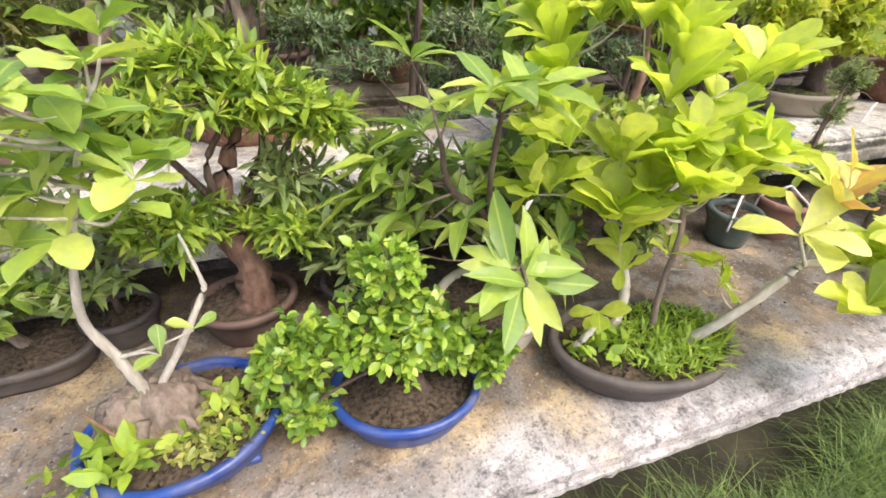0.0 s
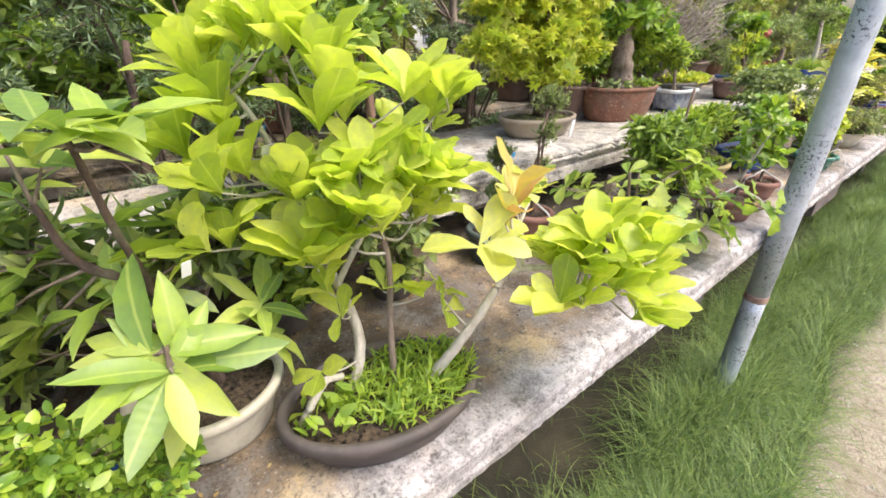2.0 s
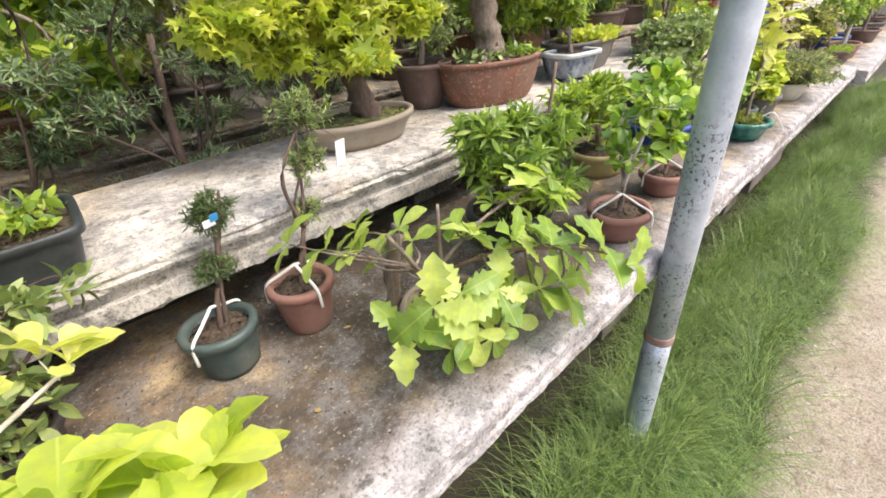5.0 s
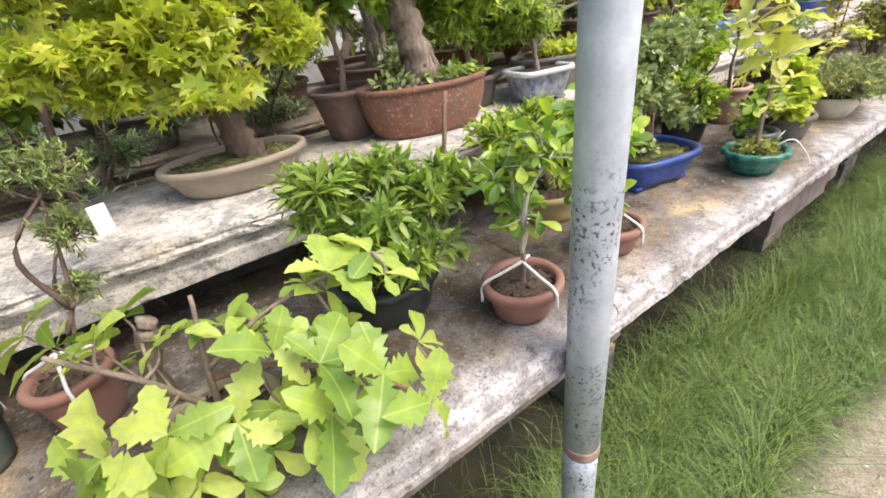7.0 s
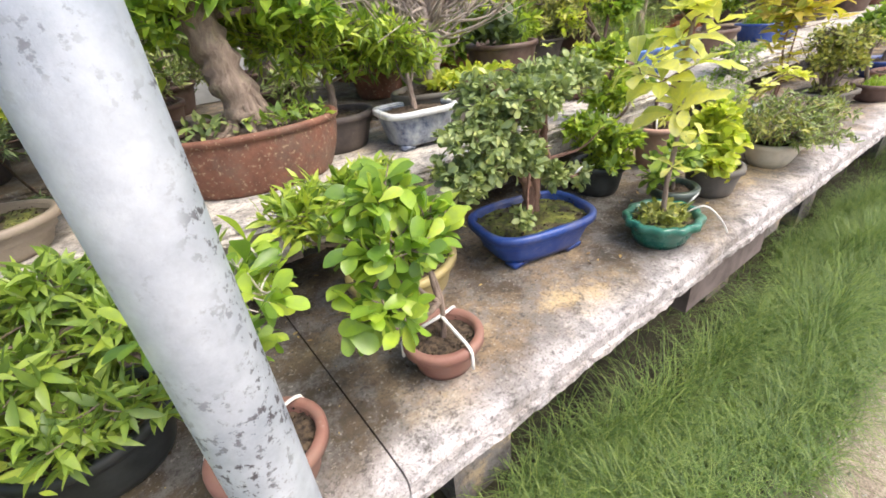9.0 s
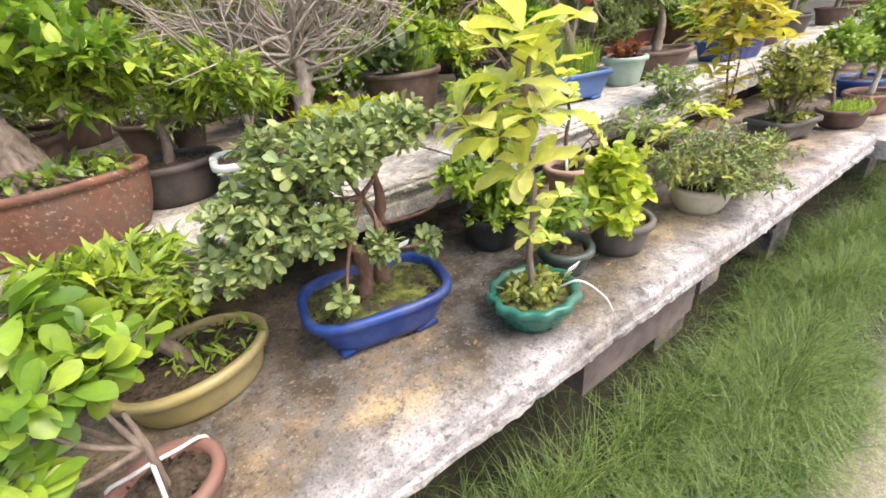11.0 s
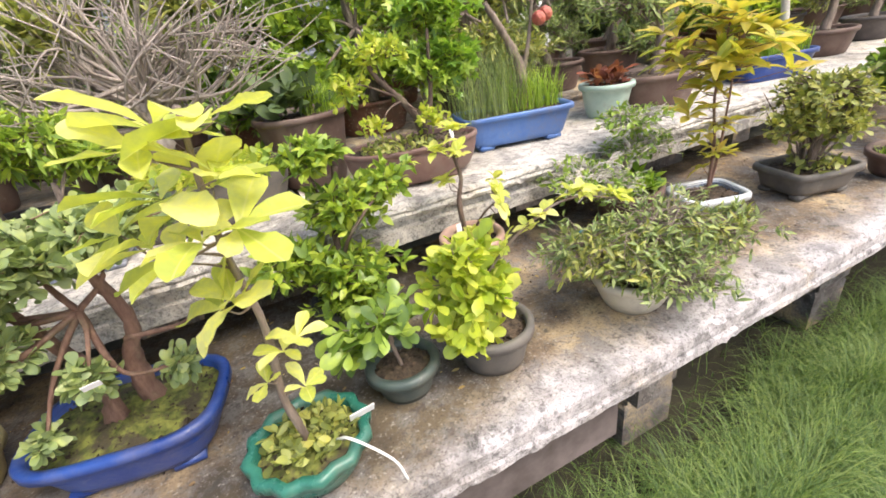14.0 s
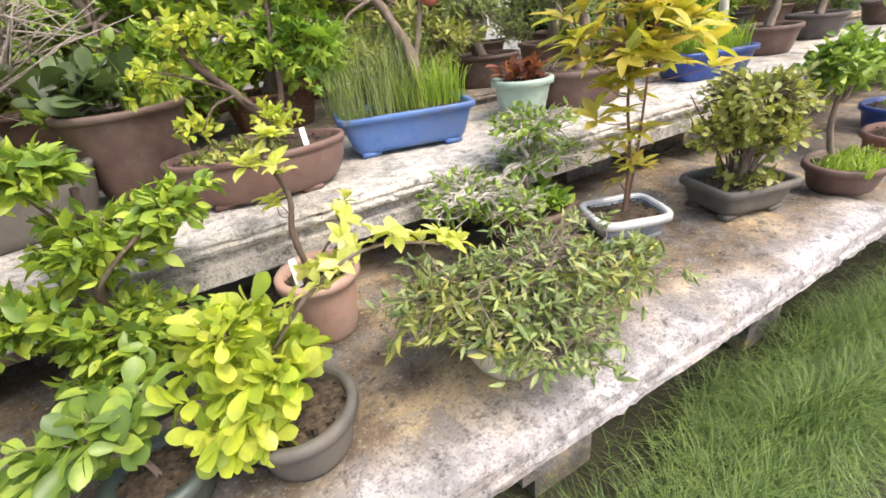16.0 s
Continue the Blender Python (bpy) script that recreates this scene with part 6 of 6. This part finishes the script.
M_WALL = plain_mat("white_render", (0.62, 0.62, 0.6), (0.78, 0.78, 0.76), 0.8, 4)
M_ROOF = plain_mat("dark_roof", (0.04, 0.045, 0.06), (0.09, 0.1, 0.12), 0.6, 6)
M_SHUT = plain_mat("grey_shutter", (0.22, 0.24, 0.27), (0.33, 0.35, 0.38), 0.5, 10)
house = thing("house", 2.5, 9.0, 0.0, "plain white house with a dark roof beyond the trees", "house")
g = Geo()
box(g, -6, 8, 0, 5, 0, 3.2, 0.01)
part("wall", g, M_WALL, house)
g = Geo()
g.add([(-6.5, -0.6, 3.1), (8.5, -0.6, 3.1), (8.5, 2.5, 4.6), (-6.5, 2.5, 4.6), (8.5, 5.6, 3.1), (-6.5, 5.6, 3.1), (-6.5, -0.6, 3.2), (8.5, -0.6, 3.2), (8.5, 2.5, 4.72), (-6.5, 2.5, 4.72), (8.5, 5.6, 3.2), (-6.5, 5.6, 3.2)], [(0, 1, 2, 3), (3, 2, 4, 5), (7, 6, 9, 8), (8, 9, 11, 10), (0, 6, 7, 1), (5, 4, 10, 11), (1, 7, 8, 2), (2, 8, 10, 4), (0, 3, 9, 6), (3, 5, 11, 9)])
part("roof", g, M_ROOF, house, smooth=False)
for x in (-4.6, -1.8, 1.5, 4.8):
    g = Geo()
    box(g, x, x + 1.6, -0.03, 0.02, 0.9, 2.2, 0.01)
    w = part("window", g, M_SHUT, house, "closed grey louvred shutter", False)
    for k in range(16):
        g = Geo()
        box(g, x + 0.06, x + 1.54, -0.05, -0.028, 0.95 + 0.075 * k, 0.995 + 0.075 * k, 0.006)
        part("slat", g, M_SHUT, w, smooth=False)

# ---- dry leaves and crumbs on the slabs ----
rng = seeded(9)
g = Geo()
n = 1300
p = np.column_stack([rng.random(n) * 6.2 - 1.0, 0.37 + 0.6 * np.sqrt(rng.random(n)), np.full(n, LOW + 0.003)])
d = unit(np.column_stack([rng.normal(size=(n, 2)), np.zeros(n)]))
place_leaves(g, leaf_shape("small", 0.3, -0.2), p, d, 0.003 + 0.012 * rng.random(n) ** 4, rng, np.tile([0, 0, 1.0], (n, 1)))
solid("dry_leaves", g, M_DRY, "dry brown leaf crumbs scattered on the bench", "leaf litter", kind="stuff", smooth=True)
g = Geo()
n = 3800
p = np.column_stack([rng.random(n) * 5.6 - 0.9, 0.4 + 0.42 * np.sqrt(rng.random(n)), np.full(n, LOW + 0.0012)])
for c, q in zip(p, 0.0008 + 0.0032 * rng.random(n) ** 3):
    g.add(c + unit(rng.normal(size=(4, 3))) * q, [(0, 1, 2), (0, 2, 3), (0, 3, 1), (1, 3, 2)])
solid("soil_crumbs", g, M_SOIL, "dark crumbs of potting soil spilled on the bench", "soil", kind="stuff")
